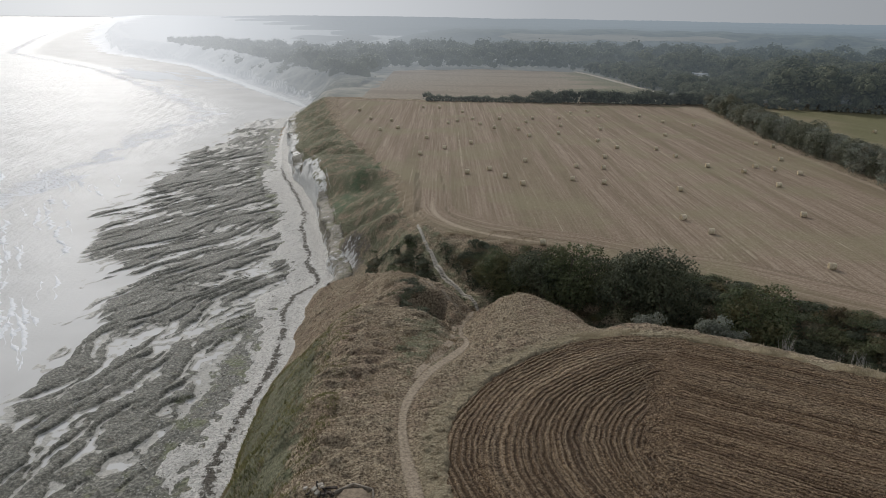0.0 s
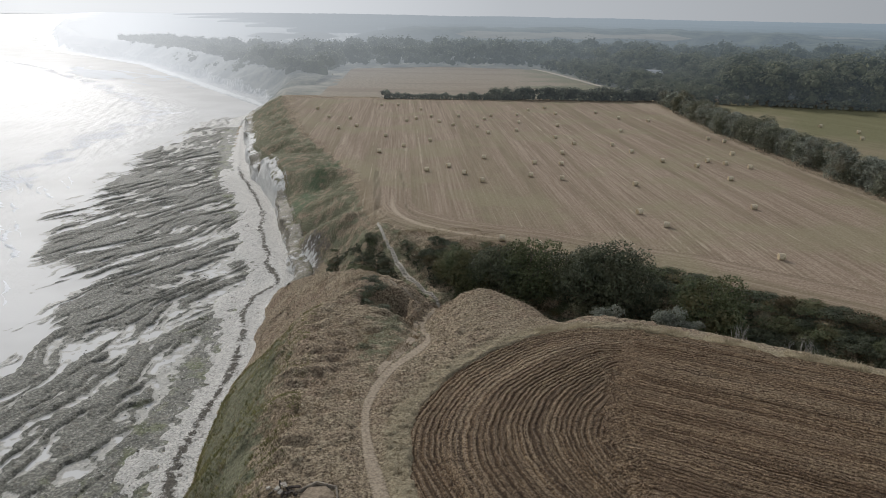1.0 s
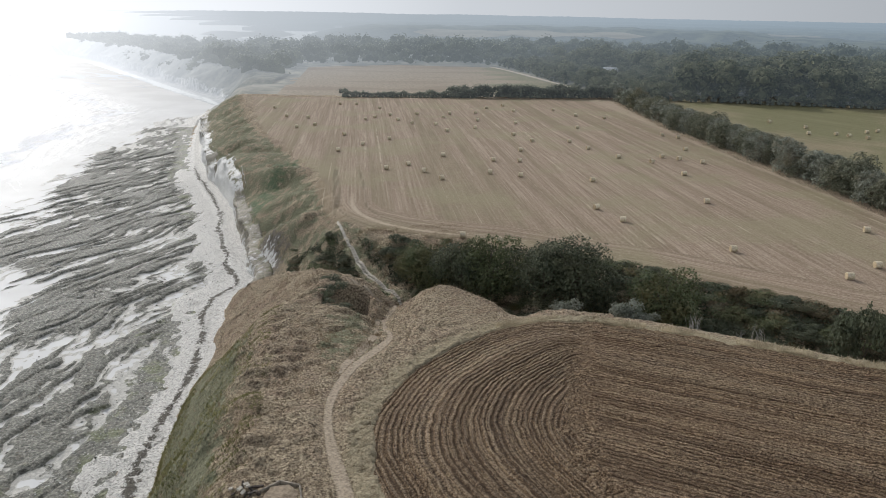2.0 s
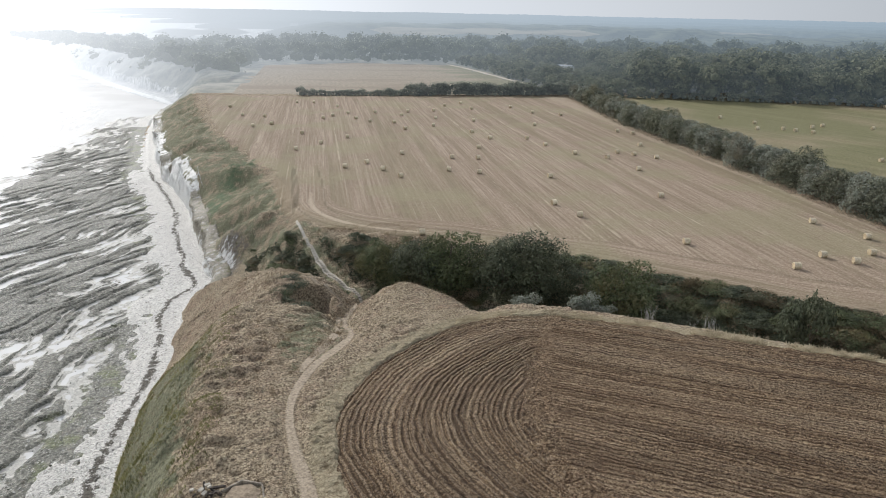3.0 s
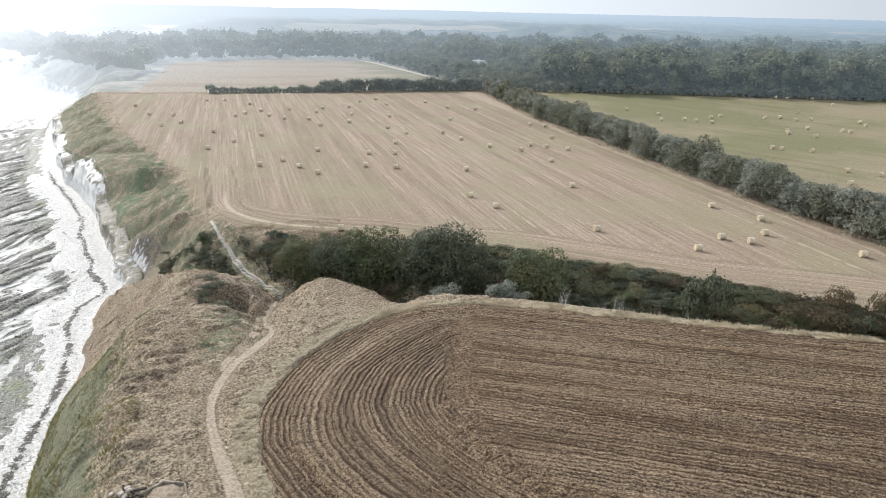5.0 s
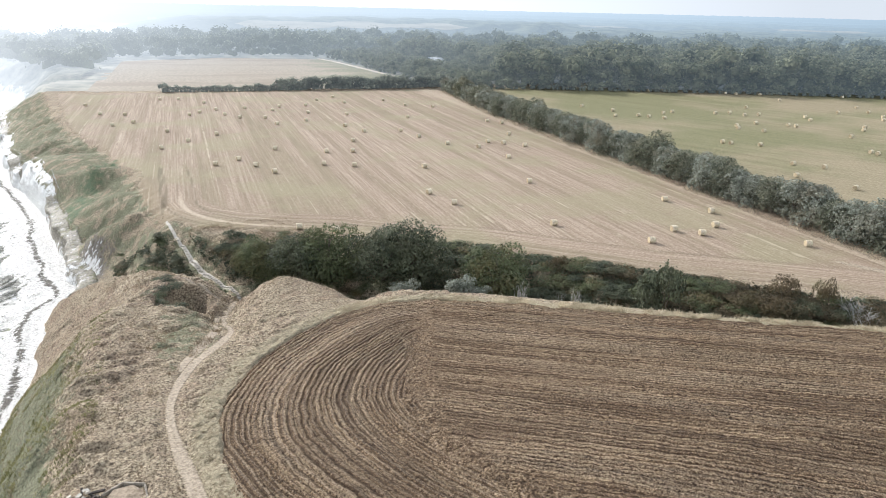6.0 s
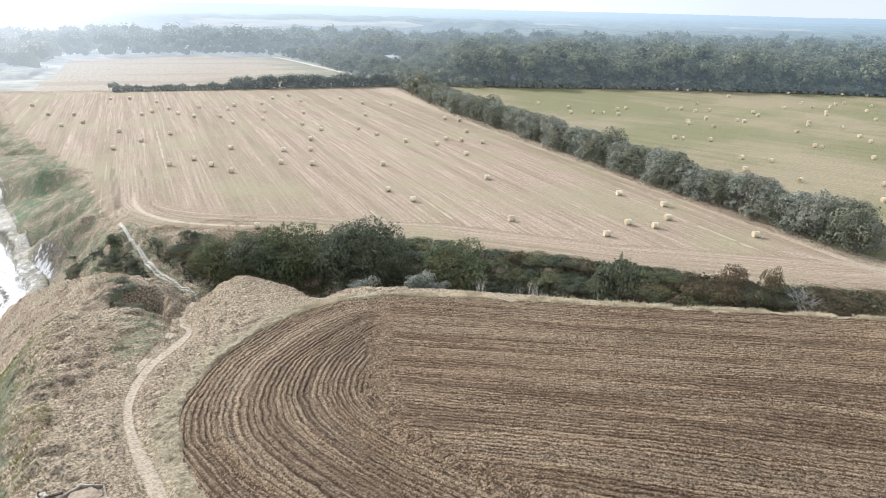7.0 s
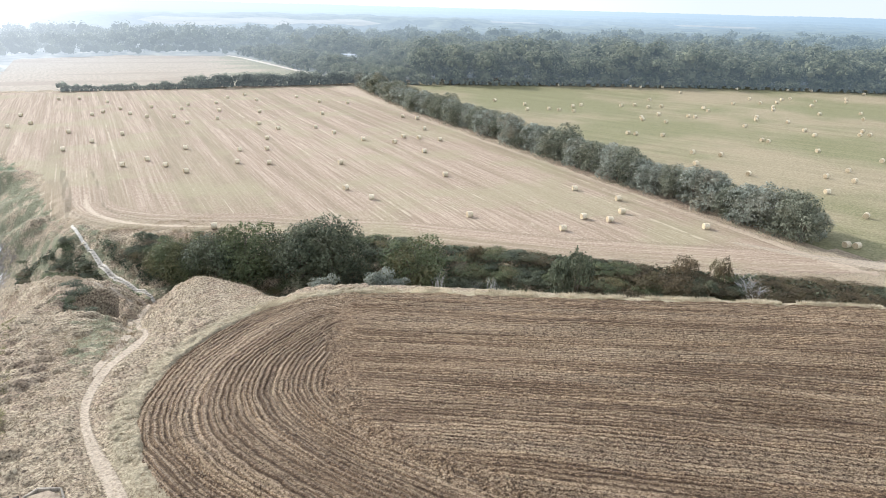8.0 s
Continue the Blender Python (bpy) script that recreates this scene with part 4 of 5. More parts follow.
def lobe_mesh(rng, x, y, z, r, flat, levels):
    """One billow of a far crown: a lumpy ball of twigs and leaves."""
    bm = bmesh.new()
    bmesh.ops.create_icosphere(bm, subdivisions=levels, radius=1.0)
    bm.verts.ensure_lookup_table()
    v = np.array([p.co[:] for p in bm.verts])
    f = np.array([[p.index for p in q.verts] for q in bm.faces])
    bm.free()
    return v * (0.48 + 0.24 * rng.random((len(v), 1))) * r * np.array([1, 1, flat]) + np.array([x, y, z]), f


def wood(name, places, seed, high, wide, leaves, n=110, leaf=0.95, levels=1, sink=0.3):
    """A far wood: crowns that cannot be counted, as one object."""
    rng = np.random.default_rng(seed)
    kinds = []
    for i in range(6):
        lob = [(wide * 0.29 * math.cos(a), wide * 0.29 * math.sin(a), high * (0.48 + 0.26 * rng.random()), wide * (0.21 + 0.09 * rng.random())) for a in (0.3 + i, 1.5 + i, 2.6 + i, 3.8 + i, 5.1 + i)] + [(0, 0, high * 0.70, wide * 0.32), (0, 0, high * 0.25, wide * 0.38)]
        core, cf = joined([lobe_mesh(rng, *q, 0.9, levels) for q in lob])
        v, f = leaf_cloud(rng, lob, n, leaf, -0.5, 0.85, 0.10, 0.30)
        tri = np.concatenate([f[:, [0, 1, 2]], f[:, [0, 2, 3]]])
        kinds.append((np.vstack([core, v]), np.vstack([cf, tri + len(core)])))
    pieces = []
    for x, y, *low in places:
        v, f = kinds[rng.integers(6)]
        k, a = 0.66 + 0.45 * rng.random() + 0.3 * (rng.random() < 0.12), rng.random() * 6.28
        k = k * (low[0] if low else 1.0)
        w = np.stack([v[:, 0] * math.cos(a) - v[:, 1] * math.sin(a), v[:, 0] * math.sin(a) + v[:, 1] * math.cos(a), v[:, 2]], 1) * k
        pieces.append((w + np.array([x, y, float(height(x, y)) - sink]), f))
    return sheet(name, *joined(pieces), leaves, smooth=False)


def fill(poly, gap, seed, jitter=0.45):
    rng = np.random.default_rng(seed)
    p = np.array(poly)
    xs, ys = np.arange(p[:, 0].min(), p[:, 0].max(), gap), np.arange(p[:, 1].min(), p[:, 1].max(), gap)
    x, y = np.meshgrid(xs, ys)
    x, y = x + (rng.random(x.shape) - 0.5) * 2 * jitter * gap, y + (rng.random(x.shape) - 0.5) * 2 * jitter * gap
    k = inside(poly, x, y)
    return list(zip(x[k], y[k]))


def tussocks(name, x, y, material, seed, high=0.45, blades=5, wide=0.10):
    rng = np.random.default_rng(seed)
    n = len(x)
    z = height(x, y)
    v = np.empty((n, blades, 4, 3))
    for b in range(blades):
        a = rng.random(n) * 6.283
        h = high * (0.5 + rng.random(n))
        lean = h * (0.35 + 0.9 * rng.random(n))
        dx, dy = np.cos(a), np.sin(a)
        ox, oy = x + dx * 0.08, y + dy * 0.08
        w = wide * (0.6 + 0.8 * rng.random(n))
        v[:, b, 0] = np.stack([ox - dy * w, oy + dx * w, z - 0.06], 1)
        v[:, b, 1] = np.stack([ox + dy * w, oy - dx * w, z - 0.06], 1)
        v[:, b, 2] = np.stack([ox + dx * lean + dy * w * 0.35, oy + dy * lean - dx * w * 0.35, z + h], 1)
        v[:, b, 3] = np.stack([ox + dx * lean - dy * w * 0.35, oy + dy * lean + dx * w * 0.35, z + h], 1)
    return sheet(name, v.reshape(-1, 3), np.arange(n * blades * 4).reshape(-1, 4), material, smooth=False)


# ---- straw bales ----
def straw_bale(wrap, ends):
    """A round bale on its side: ribbed netted drum, coiled ends."""
    bm = bmesh.new()
    seg, r = 20, 0.66
    prof = [(-0.60, 0.60), (-0.585, 0.64), (-0.52, 0.66), (-0.25, 0.665), (-0.2, 0.652), (0.02, 0.665), (0.2, 0.652), (0.27, 0.665), (0.52, 0.66), (0.585, 0.64), (0.60, 0.60)]
    rings = [[bm.verts.new((px, pr * math.cos(2 * math.pi * i / seg), max(r - 0.03 + pr * math.sin(2 * math.pi * i / seg), 0.0))) for i in range(seg)] for px, pr in prof]
    for a, b in zip(rings, rings[1:]):
        for i in range(seg):
            bm.faces.new((a[i], b[i], b[(i + 1) % seg], a[(i + 1) % seg]))
    me = bpy.data.meshes.new("straw_bale")
    bm.to_mesh(me)
    bm.free()
    me.materials.append(wrap)
    ob = new("straw_bale", me)
    for side in (-1, 1):
        bm = bmesh.new()
        rings = []
        for k, (pr, dx) in enumerate([(0.60, 0.0), (0.5, 0.02), (0.44, 0.0), (0.32, 0.02), (0.26, 0.0), (0.12, 0.015)]):
            rings.append([bm.verts.new((side * (0.60 + dx), pr * math.cos(2 * math.pi * i / seg), max(r - 0.03 + pr * math.sin(2 * math.pi * i / seg), 0.0))) for i in range(seg)])
        for a, b in zip(rings, rings[1:]):
            for i in range(seg):
                bm.faces.new((a[i], a[(i + 1) % seg], b[(i + 1) % seg], b[i]))
        bm.faces.new(rings[-1])
        bmesh.ops.recalc_face_normals(bm, faces=bm.faces)
        part("bale_end", bm, ends, ob)
    return ob


# ---- make the materials ----
M_GRASS, M_ROCK, M_SHINGLE, M_SEA = ground_material(), platform_material(), shingle_material(), sea_material()
M_STUBBLE, M_PLOUGH = stubble_material(), plough_material()
M_FARM = farmland_material()
M_PATH = trail_material("trodden_earth", (0.20, 0.158, 0.112), (0.42, 0.345, 0.255))
M_STEPS = simple("pale_chalk_path", (0.30, 0.265, 0.21), (0.56, 0.51, 0.43), 3.5)
M_BARK = simple("bark", (0.05, 0.04, 0.03), (0.16, 0.13, 0.10), 6.0)
M_TIMBER = simple("weathered_timber", (0.16, 0.14, 0.115), (0.36, 0.33, 0.28), 9.0)
M_STRAW = simple("bale_straw", (0.38, 0.31, 0.20), (0.70, 0.61, 0.45), 7.0)
M_STRAW_END = simple("bale_end_straw", (0.26, 0.20, 0.12), (0.52, 0.42, 0.27), 9.0)
M_LEAF_DARK = leaf_material("hawthorn_leaves", (0.036, 0.043, 0.026), (0.13, 0.142, 0.085), (0.11, 0.10, 0.055), 0.75, 0.2)
# silver-grey leaves, brightened in colour to take in the hedgerow's haze
M_LEAF_GREY = leaf_material("silvery_leaves", (0.10, 0.107, 0.08), (0.33, 0.345, 0.28), (0.24, 0.21, 0.15), 0.75, 0.35, 0.7, 0.35)
M_LEAF_MID = leaf_material("hedge_leaves", (0.045, 0.058, 0.026), (0.15, 0.165, 0.08), (0.17, 0.13, 0.06), 0.75, 0.22)
M_LEAF_OLIVE = leaf_material("olive_leaves", (0.075, 0.08, 0.052), (0.255, 0.26, 0.185), (0.20, 0.17, 0.11), 0.7, 0.3)
M_LEAF_HEDGE = leaf_material("field_hedge_leaves", (0.10, 0.11, 0.08), (0.27, 0.275, 0.20), (0.22, 0.19, 0.13), 0.9, 0.5, 0.2, 0.4, True)
M_LEAF_BROWN = leaf_material("rusty_leaves", (0.048, 0.040, 0.022), (0.165, 0.125, 0.072), (0.12, 0.10, 0.05))
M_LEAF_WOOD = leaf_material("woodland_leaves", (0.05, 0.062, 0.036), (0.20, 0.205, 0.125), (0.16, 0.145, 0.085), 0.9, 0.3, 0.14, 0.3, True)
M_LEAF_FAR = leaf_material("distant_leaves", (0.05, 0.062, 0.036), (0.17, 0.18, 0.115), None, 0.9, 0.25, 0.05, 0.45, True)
M_BLADE = leaf_material("dry_grass_blades", (0.14, 0.10, 0.062), (0.42, 0.345, 0.24), None, 0.8, 0.5)
M_BLADE_GREEN = leaf_material("green_grass_blades", (0.105, 0.103, 0.043), (0.28, 0.262, 0.122), None, 0.8, 0.4)
M_BLADE_PALE = leaf_material("pale_grass_blades", (0.30, 0.25, 0.165), (0.62, 0.54, 0.39), None, 0.8, 0.5)


def meadow_material():
    k = Mat("mown_meadow", 0.95, 0.15)
    fine, big = k.noise(2.2, 6, 0.75), k.noise(0.016, 4, 0.6)
    rows = k.noise(1.0, 4, 0.6, k.vec(k.math("MULTIPLY", k.attr("row"), 0.5), k.math("MULTIPLY", k.xyz()[1], 0.02), 0.0))
    f = k.math("ADD", k.math("MULTIPLY", rows, 0.25), k.math("MULTIPLY", fine, 0.75))
    green = k.ramp(f, [(0.3, (0.10, 0.096, 0.042)), (0.7, (0.225, 0.207, 0.11))])
    tan = k.ramp(f, [(0.3, (0.16, 0.13, 0.075)), (0.7, (0.32, 0.265, 0.17))])
    k.colour(k.mix(k.span(big, 0.40, 0.60), green, tan))
    return k.bump(fine, 0.5, 0.1).m


M_MEADOW = meadow_material()


def far_field_material():
    """Pale straw, greener towards its eastern end, with broad worn streaks."""
    k = Mat("far_stubble", 0.95, 0.1)
    fine, big = k.noise(0.8, 6, 0.75), k.noise(1.0, 4, 0.6, k.scaled(0.012, 0.05, 1.0))
    straw = k.ramp(fine, [(0.3, (0.19, 0.15, 0.10)), (0.7, (0.36, 0.295, 0.215))])
    green = k.ramp(fine, [(0.3, (0.12, 0.118, 0.065)), (0.7, (0.24, 0.22, 0.135))])
    x, y, _ = k.xyz()
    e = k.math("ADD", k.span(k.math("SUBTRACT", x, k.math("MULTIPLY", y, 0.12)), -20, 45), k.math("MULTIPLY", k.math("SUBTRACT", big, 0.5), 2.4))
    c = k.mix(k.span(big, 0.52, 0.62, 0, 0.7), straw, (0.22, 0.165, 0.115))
    # distance haze is painted in at half strength
    k.painted_haze(k.mix(k.span(e, 0.55, 0.95, 0, 0.9), c, green), 0.5)
    return k.bump(fine, 0.4, 0.2).m


# ---- the large structure ----
build_ground(M_GRASS, M_FARM, M_ROCK)
PLOUGHED = PLOUGH_EDGE + [(110, -20), (25, -20)]
build_sward(M_GRASS)
build_beach(M_SHINGLE)
M_CHALK = chalk_material()
build_cliff(M_CHALK)
build_far_shore(far_shore_material())
build_sea(M_SEA)
build_far_reef(far_reef_material())
STUBBLE = [(-7.2, 121), (-6.2, 116), (-3.6, 111.5)] + FIELD_RIM[5:] + [(91.5, 57), (91, 100), (91, 150), (91.5, 200), (99, 277), (46, 279), (-20, 283.5), (-43, 283), (-39, 258), (-32.5, 222), (-29, 202), (-20, 176), (-15.5, 162), (-10.5, 148), (-9, 130)]
tagged(field_sheet("stubble_field", STUBBLE, 0.5, 0.10, M_STUBBLE, stubble_rows), "harvested stubble field with pale straw rows and tramlines", "field", kind="structure")
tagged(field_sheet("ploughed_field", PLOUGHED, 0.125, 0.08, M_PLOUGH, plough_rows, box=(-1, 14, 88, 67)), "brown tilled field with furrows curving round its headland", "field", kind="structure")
FAR_FIELD = [(-36, 287), (-12, 286), (90, 282), (98, 325), (84, 444), (22, 460), (-33, 436)]
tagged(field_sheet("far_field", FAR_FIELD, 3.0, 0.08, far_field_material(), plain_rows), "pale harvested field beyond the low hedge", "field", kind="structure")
MEADOW = [(94, 57), (96, 50), (130, 22), (420, -60), (440, 130), (330, 201), (262, 239), (191, 267), (144, 283), (106, 288), (100, 200)]
tagged(field_sheet("mown_meadow", MEADOW, 2.0, 0.06, M_MEADOW, plain_rows), "green and tan mown field dotted with bales", "field", kind="structure")
tagged(ribbon("footpath", PATH_LOW, 0.9, M_PATH), "pale trodden earth footpath along the cliff top", "path", kind="structure")
tagged(ribbon("footpath_fork", PATH_FORK, 0.8, M_PATH, 0.045, 45), "narrow trodden branch beside the main footpath", "path", kind="structure")
tagged(ribbon("knoll_path", PATH_KNOLL, 0.34, M_PATH, 0.06, 47, 0.4, 1.2), "thin pale trodden line up to the knoll", "path", kind="structure")
tagged(ribbon("stepped_path", PATH_HIGH, 0.54, M_STEPS, 0.07, 41, 2.0, 0.4), "narrow pale stepped path up the ravine side", "path", kind="structure")

tagged(ribbon("field_track", smooth_line([(84.5, 65.5), (88, 59.5), (91, 55), (95, 50.5), (103, 43.5), (118, 31), (140, 16)]), 2.8, M_PATH, 0.14, 48, 0.3), "bare earth track round the end of the hedgerow", "track", kind="structure")

M_TYRE = simple("pressed_stubble", (0.15, 0.112, 0.072), (0.40, 0.31, 0.215), 1.6)
arc = smooth_line([(54.5, 84), (55.7, 89.6), (59.6, 95.7), (64.1, 101.5), (70.3, 107.8), (77.9, 113.5)])
for k in (-0.95, 0.95):
    d = np.gradient(arc, axis=0)
    n = np.stack([-d[:, 1], d[:, 0]], 1) / np.hypot(d[:, 0], d[:, 1])[:, None]
    tagged(ribbon("wheel_track", arc + n * k, 0.17, M_TYRE, 0.08, 44), "curved tractor wheel mark pressed into the stubble", "wheel track", kind="structure")

# ---- bales ----
bale = tagged(straw_bale(M_STRAW, M_STRAW_END), "round golden straw bale on cut stubble", "straw bale", "bales on the stubble field")
WEST = [(-17, 226), (-19, 207), (-14, 211), (-8, 260), (-5, 194), (1, 222), (4, 227), (-2, 260), (6, 249), (9, 232), (11, 221), (15, 214), (18, 234), (22, 212), (26, 227), (29, 235), (24, 200), (19, 164), (7, 187), (0, 179), (-6, 171), (5, 150), (10, 154), (13, 147), (16, 140), (-24, 229), (-30, 249), (15, 101), (20, 98)]
EAST = [(38, 237), (36, 220), (33, 205), (44, 250), (51, 256), (52, 241), (47, 214), (42, 193), (45, 183), (39, 170), (36, 157), (30, 158), (27, 145), (33, 142), (67, 245), (71, 231), (64, 205), (79, 225), (55, 182), (57, 172), (61, 161), (67, 155), (85, 192), (88, 188), (82, 170), (72, 161), (75, 158), (79, 154), (69, 142), (47, 137), (41, 116), (43, 108), (63, 119), (81, 100), (84, 91), (79, 84), (71, 84), (74, 81), (64, 80), (54, 92), (86, 72)]
BEYOND = [(132, 217), (137, 205), (131, 194), (139, 193), (141, 190), (144, 186), (151, 196), (156, 198), (169, 192), (175, 192), (191, 202), (176, 186), (182, 186), (167, 171), (157, 168), (154, 164), (158, 158), (174, 165), (175, 163), (194, 178), (190, 172), (133, 146), (134, 144), (140, 140), (161, 125), (161, 123), (130, 119), (134, 114), (121, 109), (124, 97), (162, 109), (148, 91), (138, 89), (140, 84), (126, 80), (117, 66), (99, 57), (100, 56)]
BEYOND_EAST = [(215, 184), (234, 193), (227, 182), (222, 172), (216, 167), (235, 181), (245, 187), (251, 188), (195, 156), (190, 152), (176, 144), (196, 145), (187, 132), (182, 125), (240, 170), (254, 179), (223, 154), (274, 180), (264, 173), (239, 150), (227, 141), (203, 125), (196, 121), (199, 120), (166, 95), (186, 254), (215, 241), (218, 238), (227, 234), (221, 217), (257, 220), (277, 210), (286, 205), (300, 190)]
rnd = random.Random(4)


def again(ob, m):
    """A copy at the pose m, whatever the first one's own size."""
    return copy_thing(ob, m @ Matrix.Diagonal((*(1 / k for k in ob.scale), 1)))


def bale_pose(x, y):
    return pose(x, y, float(height(x, y)) + 0.07, 0, 0, rnd.choice((0, -8, 10, 14, -15, 4)) + rnd.uniform(-9, 9)) @ Matrix.Diagonal((0.76, 0.76, 0.76, 1))


bale.matrix_basis = bale_pose(*WEST[0])
for xy in WEST[1:] + EAST:
    again(bale, bale_pose(*xy))
for xy in BEYOND + BEYOND_EAST:
    tagged(again(bale, bale_pose(*xy)), "round straw bale on the mown green field", "", "bales on the mown field")

# ---- trees and hedges ----
TREES = [
    tree("hedge_tree", 1, 6.8, 6.6, M_BARK, M_LEAF_GREY, 4600, 0.25, 9),
    tree("hedge_tree", 2, 7.2, 6.4, M_BARK, M_LEAF_OLIVE, 4600, 0.25, 9),
    tree("hedge_tree", 3, 6.3, 7.0, M_BARK, M_LEAF_OLIVE, 4600, 0.25, 10),
    tree("hedge_tree", 4, 6.6, 5.8, M_BARK, M_LEAF_GREY, 4200, 0.24, 8),
    tree("ravine_tree", 5, 9.0, 9.4, M_BARK, M_LEAF_DARK, 9000, 0.25, 15, 0.3),
    tree("ravine_tree", 6, 8.0, 8.2, M_BARK, M_LEAF_MID, 7000, 0.24, 13, 0.28),
]
SAY = {0: "silvery grey-green leafy tree in a field hedgerow", 1: "olive green hawthorn tree in a field hedgerow", 2: "olive green leafy tree in a field hedgerow", 3: "silvery grey-green leafy tree in a field hedgerow",
       4: "large dark green leafy tree growing in the ravine", 5: "green leafy tree growing in the ravine"}
for i, ob in enumerate(TREES):
    tagged(ob, SAY[i], "tree", "hedgerow trees" if i < 4 else "trees in the ravine")
placed = set()


def plant(i, x, y, size=1.0, tall=1.0, sink=0.2):
    m = at(x, y, rnd.uniform(0, 360), size, tall, sink)
    if i in placed:
        again(TREES[i], m)
    else:
        placed.add(i)
        TREES[i].matrix_basis = m


# the hedgerow between the two fields
yy = 61.5
kinds = [1, 2, 0, 3, 2, 0, 3, 1, 0, 3, 2, 0, 3, 2, 0, 1]
n = 0
while yy < 275:
    line = 94.8 + 0.6 * math.sin(yy / 23) + np.interp(yy, [60, 200, 275], [0.5, 0, 8])
    plant(kinds[n % 16], float(line) + rnd.uniform(-0.8, 0.8), yy, rnd.uniform(0.82, 1.15), rnd.uniform(0.9, 1.1))
    plant(kinds[(n * 5 + 2) % 16], float(line) + rnd.uniform(2.6, 4.2), yy + rnd.uniform(1.2, 2.4), rnd.uniform(0.7, 0.95), rnd.uniform(0.85, 1.05))
    yy += rnd.uniform(3.3, 4.7)
    n += 1
# trees in the ravine
for i, x, y, s, t in [(4, 27.4, 81.8, 0.97, 1.06), (4, 23.6, 83.8, 0.92, 1.02), (5, 16.8, 87.2, 0.98, 1.15), (4, 13.2, 88.8, 0.84, 1.02), (5, 9.4, 91.0, 0.82, 1.0), (5, 7.4, 93.0, 0.7, 0.98),
                      (5, 36.0, 74.4, 1.02, 1.0)]:
    plant(i, x, y, s, t, 0.5)

BUSHES = [tagged(bramble("hedge_bush", 11, 4.2, 2.6, M_LEAF_MID, M_BARK), "green hedge bush on the ravine bank", "bush", "bushes along the ravine"),
          tagged(bramble("hedge_bush", 12, 4.6, 2.4, M_LEAF_BROWN, M_BARK), "rusty brown hawthorn bush on the ravine bank", "bush", "bushes along the ravine"),
          tagged(bramble("hedge_bush", 13, 3.6, 2.4, M_LEAF_DARK, M_BARK, 2000), "dark green round bush on the ravine bank", "bush", "bushes along the ravine"),
          tagged(bramble("hedge_bush", 14, 3.0, 2.0, M_LEAF_GREY, M_BARK), "pale grey-green willow bush on the ravine bank", "bush", "bushes along the ravine")]
used = set()


def bush(i, x, y, size=1.0, tall=1.0):
    m = at(x, y, rnd.uniform(0, 360), size, tall, 0.15)
    if i in used:
        again(BUSHES[i], m)
    else:
        used.add(i)
        BUSHES[i].matrix_basis = m


for k in range(185):
    x = 34 + 68 * (k + rnd.random()) / 185
    wide = float(np.interp(x, [34, 60, 100], [14.2, 13.6, 12.5]))
    q = 3.0 + (wide - 3.4) * ((k * 0.618 + 0.1 * rnd.random()) % 1.0) if k % 4 else rnd.uniform(-3.0, 3.0)
    y = float(np.interp(x, _AX, _AY)) + q * 1.29
    low = 0.9 if q < 3 else float(np.interp(q, [3, wide], [0.72, 0.42]))
    # lower bushes get darker leaves, which puts the bank's shade into colour
    bush(rnd.choice((2, 2, 0, 2, 1, 2) if q < 6 else ((0, 0, 2, 1, 2, 0, 1, 0) if x < 62 else (0, 1, 1, 2, 1, 1))), x, y, rnd.uniform(0.85, 1.2), low * rnd.uniform(0.65, 1.0))
for k in range(50):
    x = rnd.uniform(-13, 34)
    q = rnd.uniform(1.5, 9.0) if x < 8 else rnd.uniform(3, 13)
    y = float(np.interp(x, _AX, _AY)) + q * 1.3
    if line_distance(PATH_HIGH, np.array(x), np.array(y)) > 2.2:
        bush(rnd.choice((0, 0, 2, 1)), x, y, rnd.uniform(0.45, 0.8), rnd.uniform(0.4, 0.7))
for i, x, y, s, t in [(2, 52.6, 61.9, 1.4, 2.3), (1, 67.4, 57.8, 0.72, 2.1), (1, 71.0, 54.4, 0.62, 2.7), (1, 62.0, 57.0, 1.15, 1.0), (1, 65.6, 55.0, 1.15, 1.0), (1, 45.8, 75.4, 0.45, 1.6), (1, 60, 52, 1.25, 1.0), (1, 56.5, 54.0, 1.1, 0.95), (2, 66.5, 53.5, 0.95, 1.25), (3, 22.8, 71.4, 1.15, 1.15), (3, 20.6, 72.6, 0.7, 0.9), (3, 29.0, 68.4, 1.2, 1.3), (3, 30.6, 66.9, 0.8, 1.0), (3, 54.6, 49.2, 0.8, 1.0),
                      (1, 3, 98, 1.1, 0.6), (0, -6, 103, 1.2, 0.6), (0, -10, 106, 1.3, 0.6), (0, 6, 95, 1.0, 0.8)]:
    bush(i, x, y, s, t)

# scrub in the hollow behind the knoll, shade put into its dark leaves
HOLLOW = [(-5.6, 82.5), (-5.2, 75.4), (-3.2, 72.2), (-0.6, 73.6), (1.2, 75.6), (0.4, 78.8), (-2.4, 82.0), (-4.2, 84.2)]
for x, y in fill(HOLLOW, 1.7, 58, 0.4):
    bush(rnd.choice((2, 2, 0)), x, y, rnd.uniform(0.6, 0.8), rnd.uniform(0.45, 0.65))

# dark scrub on the ravine side, either hand of the steps
for x, y in fill([(-10, 107.5), (-4.7, 101.5), (-0.5, 97.5), (-1.2, 101), (-3.6, 106.5), (-5.5, 110), (-8, 110)], 1.6, 59, 0.45) + fill([(3.6, 96.5), (7, 93.5), (11, 95), (7, 100.5), (2.6, 102.5)], 1.8, 57, 0.45):
    if line_distance(PATH_HIGH, np.array(x), np.array(y)) < 1.4:
        continue
